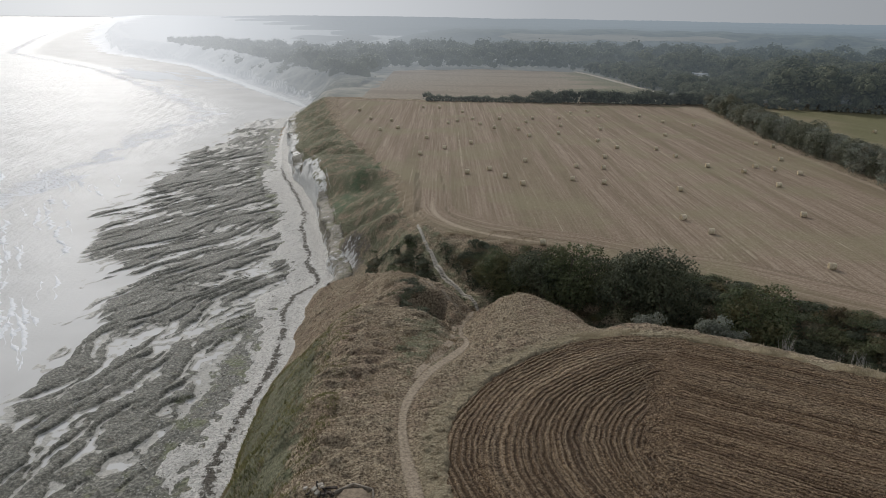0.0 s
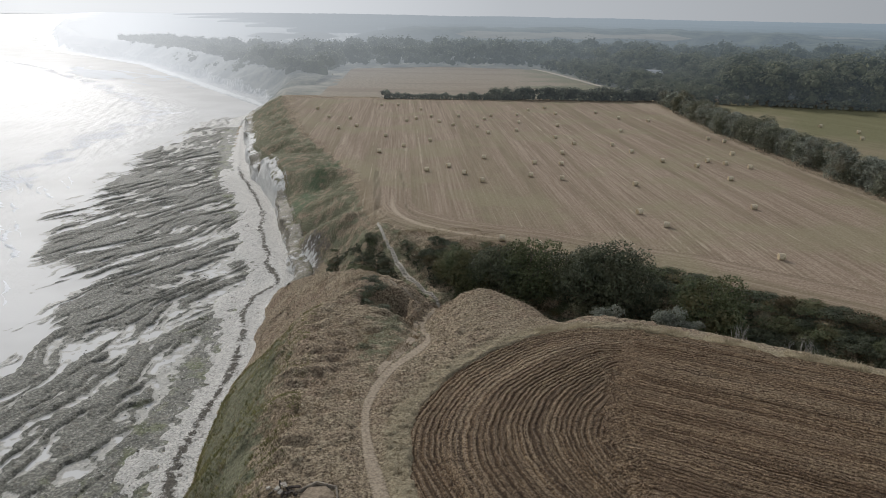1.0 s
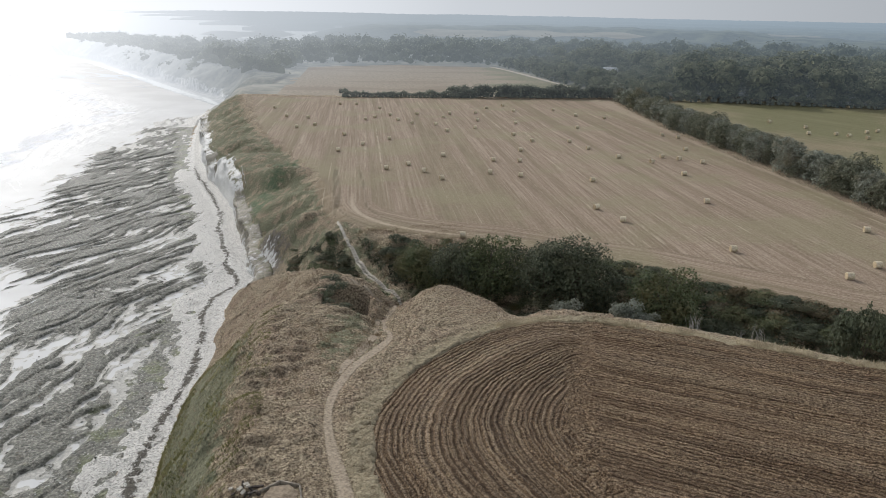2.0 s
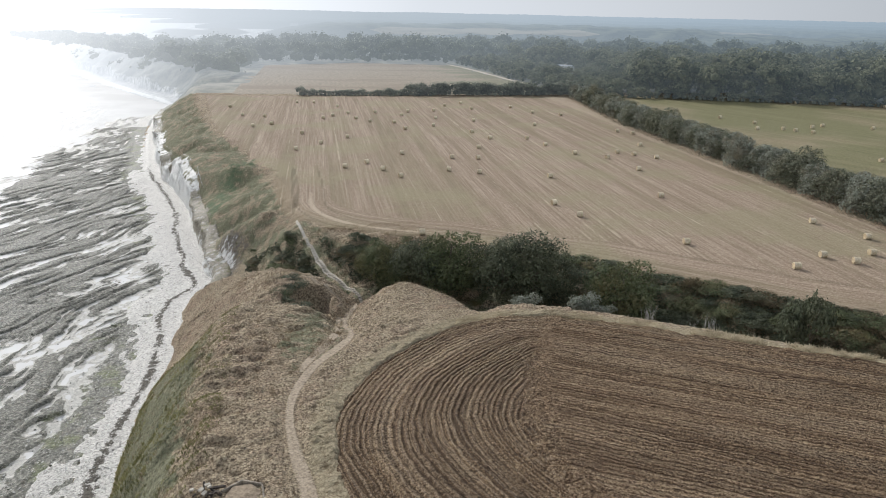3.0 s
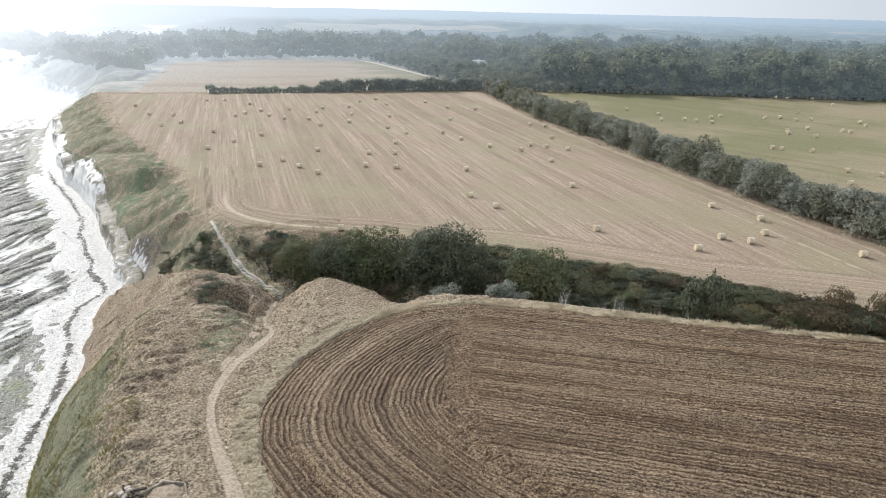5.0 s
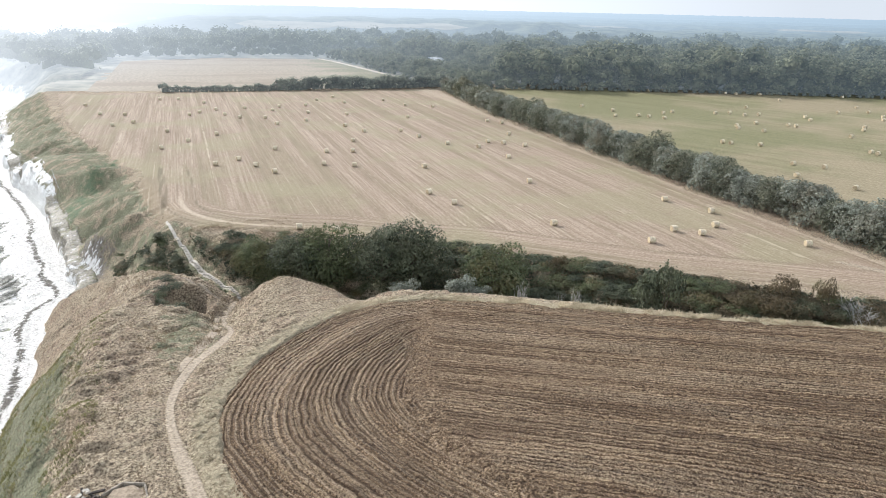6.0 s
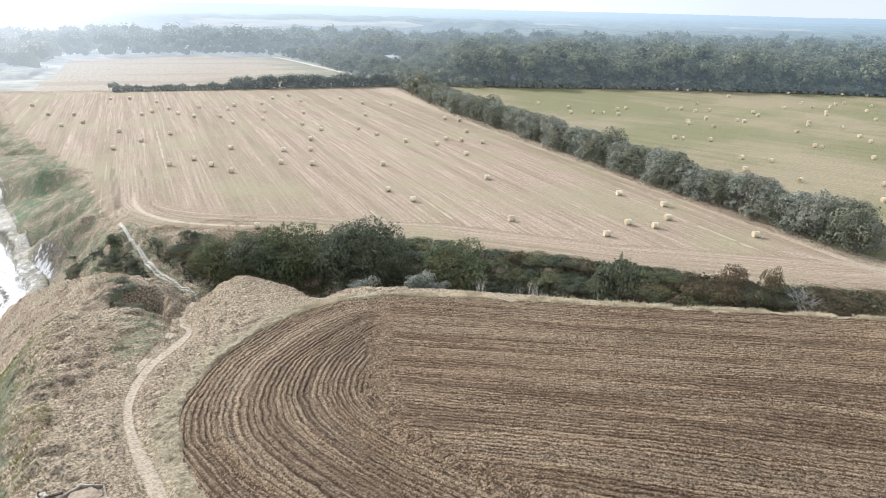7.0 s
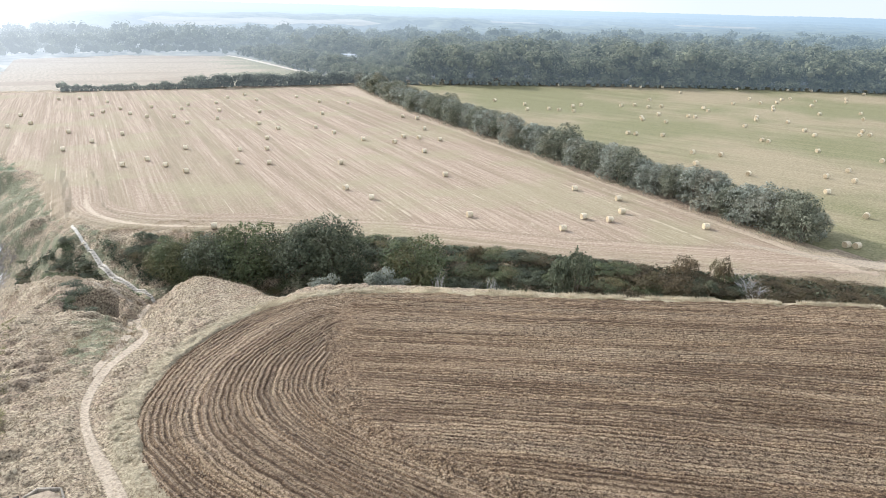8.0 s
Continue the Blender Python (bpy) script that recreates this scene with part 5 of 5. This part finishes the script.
    bush(rnd.choice((2, 2, 0)), x, y, rnd.uniform(0.5, 0.75), rnd.uniform(0.5, 0.8))

# brambles and nettles under and between the bushes
def undergrowth(n, seed, x0, x1, material, leaf=0.3):
    rng = np.random.default_rng(seed)
    x = rng.uniform(x0, x1, n)
    q = rng.uniform(0.0, 1.0, n) * np.interp(x, [-20, 8, 18, 38, 60, 100], [7.0, 9.0, 14.0, 14.0, 13.6, 12.5])
    y = np.interp(x, _AX, _AY) + q * 1.28
    ok = (vnoise(x / 2.4, y / 2.4, seed) > np.where(x < 20, 0.42, 0.2)) & (line_distance(PATH_HIGH, x, y) > 1.0)
    x, y = x[ok], y[ok]
    mound = 0.75 * vnoise(x / 1.7, y / 1.7, seed + 1) * rng.random(len(x)) ** 0.5
    c = np.stack([x, y, height(x, y) + 0.05 + mound], 1)
    nrm = rng.normal(size=(len(x), 3)) * 0.55 + np.array([0, 0, 0.9])
    nrm /= np.linalg.norm(nrm, axis=1)[:, None]
    t = np.cross(nrm, rng.normal(size=(len(x), 3)))
    t /= np.linalg.norm(t, axis=1)[:, None]
    b, k = np.cross(nrm, t), (leaf * (0.6 + 0.8 * rng.random(len(x))))[:, None]
    v = np.stack([c - t * k * 0.6, c - b * k * 0.45, c + t * k * 0.6, c + b * k * 0.45], 1).reshape(-1, 3)
    return sheet("undergrowth", v, np.arange(len(v)).reshape(-1, 4), material, smooth=False)


# M_LEAF_DARK paints the lower bank's shade into these brambles
tagged(undergrowth(26000, 131, 30, 103, M_LEAF_DARK), "tangled dark green brambles covering the ravine bank", "undergrowth", kind="stuff")
tagged(undergrowth(12000, 133, 44, 103, M_LEAF_BROWN), "rusty brown brambles covering the ravine bank", "undergrowth", kind="stuff")
tagged(undergrowth(22000, 135, -14, 36, M_LEAF_DARK, 0.26), "dark green scrub covering the ravine side by the steps", "undergrowth", kind="stuff")


# leafless grey thorn at the hedge's thin end
M_TWIG = simple("bleached_twigs", (0.30, 0.28, 0.25), (0.52, 0.50, 0.46), 5.0)


def bare_thorn(x, y, seed, size=1.0, tall=1.0, n=120):
    rng = np.random.default_rng(seed)
    stems = []
    for k in range(n):
        a, l = rng.random() * 6.283, 0.6 + 0.9 * rng.random()
        dx, dy = math.cos(a), math.sin(a)
        b = (rng.normal() * 1.3, rng.normal() * 0.6, -0.2)
        stems.append(tube([b, (b[0] + dx * 0.35 * l, b[1] + dy * 0.35 * l, 0.7 * l), (b[0] + dx * 0.9 * l, b[1] + dy * 0.9 * l, 1.15 * l)], [0.03, 0.022, 0.01], 4))
    ob = sheet("bare_thorn_bush", *joined(stems), M_TWIG)
    ob.matrix_basis = at(x, y, 20 * seed, size, tall)
    tagged(ob, "leafless pale grey thorn bush in the hedge", "bush")


bare_thorn(72.6, 51.6, 75, 1.25, 0.8)
bare_thorn(34.4, 63.2, 76, 0.45, 3.0, 22)
bare_thorn(39.2, 59.2, 77, 0.45, 2.6, 18)
bare_thorn(37.9, 60.4, 78, 0.35, 2.4, 14)
# low hedge beyond the stubble, rising to trees at its eastern end
rng = np.random.default_rng(70)
low = [(x, 284.5 - 0.02 * x + rng.uniform(-0.8, 0.8)) for x in np.arange(-7, 46, 1.5)]
tagged(wood("field_hedge", low, 71, 2.9, 3.6, M_LEAF_HEDGE, 110, 0.36), "low dark hedge between two harvested fields", "hedge", kind="stuff")
tall = [(x, 285.5 - 0.02 * x + rng.uniform(-1.6, 2.6)) for x in np.concatenate([np.arange(36, 104, 2.3), np.arange(56, 104, 1.9)])] + [(42, 285), (46.5, 286), (49, 284.5)]
tagged(wood("hedge_trees", tall, 72, 5.6, 5.6, M_LEAF_HEDGE, 170, 0.42), "line of dark hedge trees between two harvested fields", "hedge", kind="stuff")
# woods beyond the fields; haze is painted into their leaves as emission
WOOD_EAST = [(86, 452), (97, 330), (104, 287), (117, 277), (141, 271), (188, 255), (259, 226), (314, 191), (430, 128), (560, 60), (660, 130), (530, 235), (400, 310), (280, 365), (180, 405), (130, 452)]
WOOD_BEHIND = [(130, 470), (190, 425), (300, 380), (415, 325), (560, 240), (690, 145), (880, 260), (760, 420), (540, 510), (330, 540), (220, 575), (150, 600)]
WOOD_NORTH = [(-38, 452), (22, 470), (86, 460), (130, 474), (150, 600), (60, 615), (-50, 640), (-40, 560)]
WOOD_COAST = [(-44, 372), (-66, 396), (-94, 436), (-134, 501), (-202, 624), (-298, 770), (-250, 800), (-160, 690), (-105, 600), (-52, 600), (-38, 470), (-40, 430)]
# trees are left out along the camera's line of sight to the barn
barn_sightline = [(124, 350), (141, 397)]
YOUNG = [(80, 455), (92, 280), (128, 270), (146, 330), (150, 392), (128, 398), (120, 455)]
east = [(x, y, 0.52 if inside(YOUNG, np.array(x), np.array(y)) else 1.0) for x, y in fill(WOOD_EAST, 7.6, 81) if line_distance(barn_sightline, np.array(x), np.array(y)) > 7.5]
front = np.array(smooth_line([(117, 275), (141, 269), (188, 253), (259, 224), (314, 189), (430, 126)], 2))
run = np.concatenate([[0], np.cumsum(np.hypot(*np.diff(front, axis=0).T))])
for r in np.arange(0, run[-1], 1.7):
    east.append((float(np.interp(r, run, front[:, 0])) + rnd.uniform(-1.2, 1.2), float(np.interp(r, run, front[:, 1])) + rnd.uniform(-0.6, 1.8), rnd.uniform(0.22, 0.42)))
east += [(x, y, 0.5) for x, y in fill(YOUNG, 6.5, 80) if inside(WOOD_EAST, np.array(x), np.array(y)) and line_distance(barn_sightline, np.array(x), np.array(y)) > 5]
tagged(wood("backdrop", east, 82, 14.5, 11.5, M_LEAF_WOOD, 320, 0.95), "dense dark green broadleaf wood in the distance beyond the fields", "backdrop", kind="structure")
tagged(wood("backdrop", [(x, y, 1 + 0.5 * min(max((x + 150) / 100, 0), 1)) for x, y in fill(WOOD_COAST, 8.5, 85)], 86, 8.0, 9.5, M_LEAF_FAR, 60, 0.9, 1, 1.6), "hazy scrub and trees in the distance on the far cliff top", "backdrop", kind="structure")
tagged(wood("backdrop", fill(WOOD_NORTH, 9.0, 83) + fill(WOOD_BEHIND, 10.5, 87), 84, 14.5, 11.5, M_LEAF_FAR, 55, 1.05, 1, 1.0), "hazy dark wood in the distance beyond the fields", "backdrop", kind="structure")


# ---- the distance: farmland and wooded ridges with painted haze, far behind everything ----
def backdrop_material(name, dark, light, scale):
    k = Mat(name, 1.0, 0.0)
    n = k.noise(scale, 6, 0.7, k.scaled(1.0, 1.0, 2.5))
    # haze goes in as a glow that grows with distance
    k.painted_haze(k.ramp(n, [(0.38, dark), (0.62, light)]))
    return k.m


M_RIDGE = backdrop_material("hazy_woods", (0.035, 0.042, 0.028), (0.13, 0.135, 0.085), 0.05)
M_PALE_FIELD = backdrop_material("hazy_pale_field", (0.22, 0.195, 0.15), (0.32, 0.285, 0.225), 0.02)



def sector(a0, a1, r0, r1, z0, z1, material, label, n=60, wave=0.0, seed=7):
    """A piece of far land between two bearings and two distances."""
    a = np.radians(np.linspace(a0, a1, n))
    k = np.linspace(0, 1, 14)
    aa, kk = np.meshgrid(a, k)
    u = (aa - a[0]) / (a[-1] - a[0])
    near = r0 + wave * (r1 - r0) * (vnoise(aa * 40, aa * 0, seed) - 0.5)
    end = r1 + wave * (r1 - r0) * (vnoise(aa * 33, aa * 0, seed + 1) - 0.5)
    taper = 1.0 if wave == 0 else np.clip(np.sin(math.pi * u) * 2.5, 0.02, 1)
    rr = (near + end) / 2 + (end - near) * (kk - 0.5) * taper
    x, y = np.sin(aa) * rr, np.cos(aa) * rr
    z = z0 + (z1 - z0) * (rr - r0) / (r1 - r0)
    return tagged(sheet("backdrop", np.stack([x, y, z], -1).reshape(-1, 3), lattice_faces(n, 14), material), label, "backdrop", kind="structure")


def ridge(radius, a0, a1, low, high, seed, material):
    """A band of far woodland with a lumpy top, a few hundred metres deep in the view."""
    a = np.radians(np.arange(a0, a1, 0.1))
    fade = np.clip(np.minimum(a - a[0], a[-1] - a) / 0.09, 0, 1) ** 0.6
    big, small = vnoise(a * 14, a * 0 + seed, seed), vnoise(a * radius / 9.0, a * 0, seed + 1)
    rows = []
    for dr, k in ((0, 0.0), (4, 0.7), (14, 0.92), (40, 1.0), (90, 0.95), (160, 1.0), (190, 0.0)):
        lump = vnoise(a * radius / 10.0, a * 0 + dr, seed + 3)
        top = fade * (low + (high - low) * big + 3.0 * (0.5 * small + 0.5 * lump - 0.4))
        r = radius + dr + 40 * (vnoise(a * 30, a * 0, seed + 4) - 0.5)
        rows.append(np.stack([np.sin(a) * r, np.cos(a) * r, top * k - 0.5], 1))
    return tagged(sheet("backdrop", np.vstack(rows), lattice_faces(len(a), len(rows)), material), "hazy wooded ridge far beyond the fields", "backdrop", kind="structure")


for a0, a1, r0, r1, z0, z1 in ((-10.2, -7.2, 655, 675, 3, 4), (-7.0, -4.6, 680, 705, 3, 4), (-12, -5, 760, 880, 3, 7), (4, 12.5, 650, 720, 12, 15), (10, 21.8, 660, 720, 12.5, 15.5), (27.5, 34, 880, 920, 12, 13.5), (44, 50, 900, 940, 14, 15)):
    sector(a0, a1, r0, r1, z0, z1, M_PALE_FIELD, "pale hazy harvested field far off", 50, 0.5, int(r0))
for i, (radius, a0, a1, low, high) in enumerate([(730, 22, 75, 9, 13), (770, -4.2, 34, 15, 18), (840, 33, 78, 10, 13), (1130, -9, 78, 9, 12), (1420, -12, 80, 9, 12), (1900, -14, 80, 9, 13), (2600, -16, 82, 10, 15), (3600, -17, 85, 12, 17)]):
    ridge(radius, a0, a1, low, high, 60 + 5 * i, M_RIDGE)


def horizon_haze():
    """Added glowing ring of painted haze low over the horizon, brightest towards the sun."""
    k = Mat("horizon_haze_glow", 1.0, 0.0)
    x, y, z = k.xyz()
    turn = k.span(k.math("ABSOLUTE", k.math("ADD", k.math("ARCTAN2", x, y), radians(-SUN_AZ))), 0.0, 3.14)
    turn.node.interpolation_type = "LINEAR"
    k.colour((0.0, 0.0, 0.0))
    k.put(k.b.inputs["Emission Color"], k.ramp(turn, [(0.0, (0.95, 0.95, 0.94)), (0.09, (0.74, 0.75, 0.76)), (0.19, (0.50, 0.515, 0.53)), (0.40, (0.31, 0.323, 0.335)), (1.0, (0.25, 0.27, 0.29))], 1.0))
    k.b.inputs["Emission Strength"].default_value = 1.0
    a = np.linspace(0, 2 * math.pi, 181)
    away = np.abs((a - radians(SUN_AZ) + math.pi) % (2 * math.pi) - math.pi)
    tall = 115 + 130 * step(0.35, 1.0, away)
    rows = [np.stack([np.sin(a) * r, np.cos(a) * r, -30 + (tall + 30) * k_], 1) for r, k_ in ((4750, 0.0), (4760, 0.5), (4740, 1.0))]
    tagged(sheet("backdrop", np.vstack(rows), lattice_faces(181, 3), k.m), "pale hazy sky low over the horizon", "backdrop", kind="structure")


horizon_haze()


# ---- buildings ----
def building(name, length, depth, eaves, rise, wall_m, roof_m, x, y, z, turn, label):
    root = tagged(new(name), label, "building")
    root.matrix_basis = pose(x, y, z, 0, 0, turn)
    bm = bmesh.new()
    bmesh.ops.create_cube(bm, size=1, matrix=Matrix.Translation((0, 0, eaves / 2)) @ Matrix.Diagonal((length, depth, eaves, 1)))
    part("wall", bm, wall_m, root)
    bm = bmesh.new()
    hx, hy = length / 2 + 0.3, depth / 2 + 0.4
    lo = [bm.verts.new(p) for p in ((-hx, -hy, eaves - 0.1), (hx, -hy, eaves - 0.1), (hx, hy, eaves - 0.1), (-hx, hy, eaves - 0.1))]
    hi = [bm.verts.new((-hx, 0, eaves + rise)), bm.verts.new((hx, 0, eaves + rise))]
    for f in ((lo[0], lo[1], hi[1], hi[0]), (lo[2], lo[3], hi[0], hi[1]), (lo[1], lo[2], hi[1]), (lo[3], lo[0], hi[0]), (lo[3], lo[2], lo[1], lo[0])):
        bm.faces.new(f)
    part("roof", bm, roof_m, root)
    bm = bmesh.new()
    bmesh.ops.create_cube(bm, size=1, matrix=Matrix.Translation((length * 0.2, -depth / 2 - 0.03, eaves * 0.4)) @ Matrix.Diagonal((length * 0.14, 0.1, eaves * 0.8, 1)))
    part("door", bm, M_TIMBER, root)


M_STUCCO = simple("white_stucco", (0.62, 0.61, 0.58), (0.80, 0.79, 0.76), 1.2)
M_SHEET = simple("pale_sheet_roof", (0.55, 0.56, 0.56), (0.75, 0.76, 0.76), 1.0)
building("barn", 10.5, 6.0, 3.0, 1.2, M_STUCCO, M_SHEET, 140.5, 396, 0.0, -16, "low white barn among dark trees beyond the fields")
M_FAR_WALL = backdrop_material("hazy_white_walls", (0.70, 0.69, 0.66), (0.82, 0.81, 0.78), 0.5)
building("farmhouse", 11.0, 7.0, 6.0, 3.0, M_FAR_WALL, M_FAR_WALL, -34, 1120, 0.0, 5, "small white farmhouse far off in the haze")
tagged(ribbon("farm_track", smooth_line([(80, 447), (86, 420), (92, 370), (97.5, 322)], 2), 2.6, M_STEPS, 0.15, 42), "pale chalk track beside the far field", "track", kind="structure")


# ---- steps up the ravine side ----
def box(w, d, h, m):
    bm = bmesh.new()
    bmesh.ops.create_cube(bm, size=1, matrix=m @ Matrix.Diagonal((w, d, h, 1)))
    bmesh.ops.bevel(bm, geom=bm.edges[:], offset=min(w, d, h) * 0.12, segments=1, affect="EDGES")
    return bm


def timber_steps():
    root = tagged(new("timber_steps"), "weathered timber steps up the ravine side", "steps")
    seg = np.hypot(*np.diff(PATH_HIGH, axis=0).T)
    run = np.concatenate([[0], np.cumsum(seg)])
    for k, r in enumerate(np.arange(3.0, 24.0, 0.55)):
        x, y = float(np.interp(r, run, PATH_HIGH[:, 0])), float(np.interp(r, run, PATH_HIGH[:, 1]))
        x1, y1 = float(np.interp(r + 0.4, run, PATH_HIGH[:, 0])), float(np.interp(r + 0.4, run, PATH_HIGH[:, 1]))
        turn = math.degrees(math.atan2(y1 - y, x1 - x)) - 90
        z = float(height(x, y))
        m = pose(x, y, z + 0.07, 0, 0, turn)
        part("step_board", box(0.5, 0.08, 0.10, m), M_TIMBER, root)


timber_steps()


# ---- old concrete base on the cliff top ----
def concrete_ruin(x, y):
    conc = simple("old_concrete", (0.13, 0.11, 0.085), (0.36, 0.31, 0.24), 4.0)
    root = tagged(new("concrete_ruin"), "sunken hexagonal concrete base filled with dry earth", "ruin")
    z = float(height(x, y))
    root.matrix_basis = pose(x, y, z, 0, 0, 8)
    for k in range(6):
        a = math.radians(60 * k)
        if k != 3:
            part("kerb_block", box(1.38, 0.12, 0.42, pose(1.2 * math.cos(a), 1.2 * math.sin(a), 0.02 + 0.02 * (k % 2), 2 * math.sin(k), 0, 60 * k + 90)), conc, root)
    bm = bmesh.new()
    bmesh.ops.create_cone(bm, segments=6, radius1=1.35, radius2=1.1, depth=0.34, cap_ends=True)
    bmesh.ops.transform(bm, matrix=pose(0, 0, 0.0, 0, 0, 30), verts=bm.verts)
    part("earth_fill", bm, simple("dry_earth", (0.14, 0.105, 0.07), (0.36, 0.285, 0.20), 3.0), root)
    part("gate_post", box(0.16, 0.16, 0.6, pose(-1.35, 0.45, 0.1, 4, -6, 20)), M_BARK, root, "dark upright stump of a post")


def timber_heap(x, y):
    rng = random.Random(12)
    dark = simple("rotten_timber", (0.02, 0.016, 0.013), (0.10, 0.08, 0.065), 8.0)
    root = tagged(new("timber_heap"), "heap of dark broken timber and rubble beside the ruin", "rubble")
    root.matrix_basis = pose(x, y, float(height(x, y)), 0, 0, 0)
    for k in range(12):
        l = rng.uniform(0.4, 0.9)
        part("broken_plank", box(l, rng.uniform(0.08, 0.2), rng.uniform(0.05, 0.12), pose(rng.gauss(0, 0.45), rng.gauss(0, 0.3), rng.uniform(0.05, 0.32), rng.uniform(-25, 25), rng.uniform(-30, 30), rng.uniform(0, 180))), dark, root)
    for k in range(5):
        part("broken_slab", box(rng.uniform(0.2, 0.4), 0.22, 0.12, pose(rng.gauss(0, 0.4), rng.gauss(0, 0.3), rng.uniform(0.2, 0.38), rng.uniform(-20, 20), rng.uniform(-20, 20), rng.uniform(0, 180))), M_STEPS, root, "pale lump of broken concrete")


concrete_ruin(-5.2, 35.6)
timber_heap(-7.2, 35.9)


# ---- small breaking waves ----
def breaking_waves(material):
    """Long low crests, each a ragged line of foam running obliquely in to the ledges."""
    rng = np.random.default_rng(110)
    pieces = []
    for k in range(64):
        y0 = rng.uniform(92, 205)
        off = 3 + (10 + max(0, y0 - 105) * 0.42) * rng.random()
        length = rng.uniform(6, 24)
        t = np.linspace(0, 1, 90)
        run = (t - 0.5) * length
        y = y0 + run * 0.86
        x = np.interp(y0, _Y, _XS) - off - run * 0.50 + 2.4 * (vnoise(y / 8, y * 0 + k, 111) - 0.5) + 0.9 * (vnoise(y / 1.6, y * 0 + k, 112) - 0.5)
        broken = step(0.3, 0.55, vnoise(y / 2.4, y * 0 + k, 113))
        w = (0.10 + 0.55 * broken * (0.3 + vnoise(y / 0.45, y * 0 + k, 114))) * np.sin(math.pi * t) ** 0.5 * rng.uniform(0.9, 2.0)
        v = np.stack([np.stack([x - w * 0.5, y, np.full_like(x, SEA - 0.02)], 1), np.stack([x, y, SEA + 0.25 * w], 1), np.stack([x + w * 0.5, y, SEA + 0.10 * w], 1), np.stack([x + w * 1.2, y, np.full_like(x, SEA - 0.02)], 1)], 1)
        pieces.append((v.reshape(-1, 3), lattice_faces(4, len(t))))
    return sheet("breaking_waves", *joined(pieces), material)


tagged(breaking_waves(simple("foam", (0.72, 0.73, 0.73), (0.90, 0.90, 0.90), 3.0, 0.7)), "white crests of small waves breaking on the shallows", "waves", kind="stuff")

# ---- stones on the shore ----
def stones(name, n, seed, material, lo, hi, inner, outer):
    rng = np.random.default_rng(seed)
    y = rng.uniform(45, 200, n)
    u = rng.uniform(outer, inner, n)
    x = np.interp(y, _Y, _XB) + u / np.interp(y, _Y, _COS)
    r = lo + (hi - lo) * rng.random(n) ** 3
    z = height(x, y) + np.where(u > -9, 0.16, 0.0)
    base = np.array([(1, 0, 0), (0, 1, 0), (-1, 0, 0), (0, -1, 0), (0, 0, 0.75), (0, 0, -0.6)], float)
    tri = np.array([(0, 1, 4), (1, 2, 4), (2, 3, 4), (3, 0, 4), (1, 0, 5), (2, 1, 5), (3, 2, 5), (0, 3, 5)])
    v = base[None] * r[:, None, None] * (0.65 + 0.7 * rng.random((n, 6, 1)))
    a = rng.random(n) * 6.283
    c, sn = np.cos(a)[:, None], np.sin(a)[:, None]
    v = np.stack([v[..., 0] * c - v[..., 1] * sn + x[:, None], v[..., 0] * sn + v[..., 1] * c + y[:, None], v[..., 2] + (z + r * 0.2)[:, None]], -1)
    return sheet(name, v.reshape(-1, 3), (tri[None] + 6 * np.arange(n)[:, None, None]).reshape(-1, 3), material, smooth=False)


M_COBBLE = leaf_material("chalk_cobbles", (0.42, 0.40, 0.36), (0.72, 0.70, 0.66), None, 0.9, 0.0)
M_DARKSTONE = leaf_material("weedy_stones", (0.03, 0.03, 0.022), (0.16, 0.15, 0.12), None, 0.9, 0.0)
tagged(stones("cobbles", 6000, 95, M_COBBLE, 0.04, 0.14, -0.3, -11.5), "scattered white chalk cobbles on the shore", "stones", kind="stuff")
tagged(stones("weedy_stones", 1100, 96, M_DARKSTONE, 0.05, 0.2, -5.5, -26.0), "scattered dark weedy stones on the shore", "stones", kind="stuff")

# ---- rough grass ----
rng = np.random.default_rng(90)
gx, gy = rng.uniform(-21, 16, 60000), rng.uniform(28, 108, 60000)
gq, gs = ravine(gx, gy), coast(gx, gy)
ok = (gs > 1.5) & (rng.random(60000) < np.where(gs > 9, 0.42, 0.18)) & (vnoise(gx / 2.2, gy / 1.4, 93) > 0.38) & (~inside(PLOUGHED, gx, gy)) & (line_distance(PATH_LOW, gx, gy) > 0.8) & (line_distance(PATH_HIGH, gx, gy) > 0.7)
tagged(tussocks("dry_grass", gx[ok], gy[ok], M_BLADE, 91, 0.20, 5, 0.032), "tangled dry brown grass on the cliff top", "grass", kind="stuff")
t = rng.random(14000)
e = smooth_line(PLOUGH_EDGE[9:], 3)
idx = t * (len(e) - 1)
ex, ey = np.interp(idx, np.arange(len(e)), e[:, 0]), np.interp(idx, np.arange(len(e)), e[:, 1])
ex, ey = ex - 0.3 + rng.normal(0.3, 0.9, 14000), ey + np.abs(rng.normal(0.3, 0.7, 14000))
ok = ~inside(PLOUGHED, ex, ey) & (vnoise(ex / 2.5, ey / 2.5, 99) > 0.35)
sy = rng.uniform(30, 84, 16000)
sx = np.interp(sy, _Y, _XB) + 0.8 + 12 * rng.random(16000) ** 1.3
k = vnoise(sx / 2.0, sy / 2.0, 97) * (1 - step(70, 86, sy)) > 0.34
tagged(tussocks("green_grass", sx[k], sy[k], M_BLADE_GREEN, 98, 0.17, 4, 0.05), "rank green grass on the steep sea slope", "grass", kind="stuff")
tagged(tussocks("pale_grass", ex[ok], ey[ok], M_BLADE_PALE, 92, 0.20, 6, 0.03), "long pale dry grass along the field margin", "grass", kind="stuff")
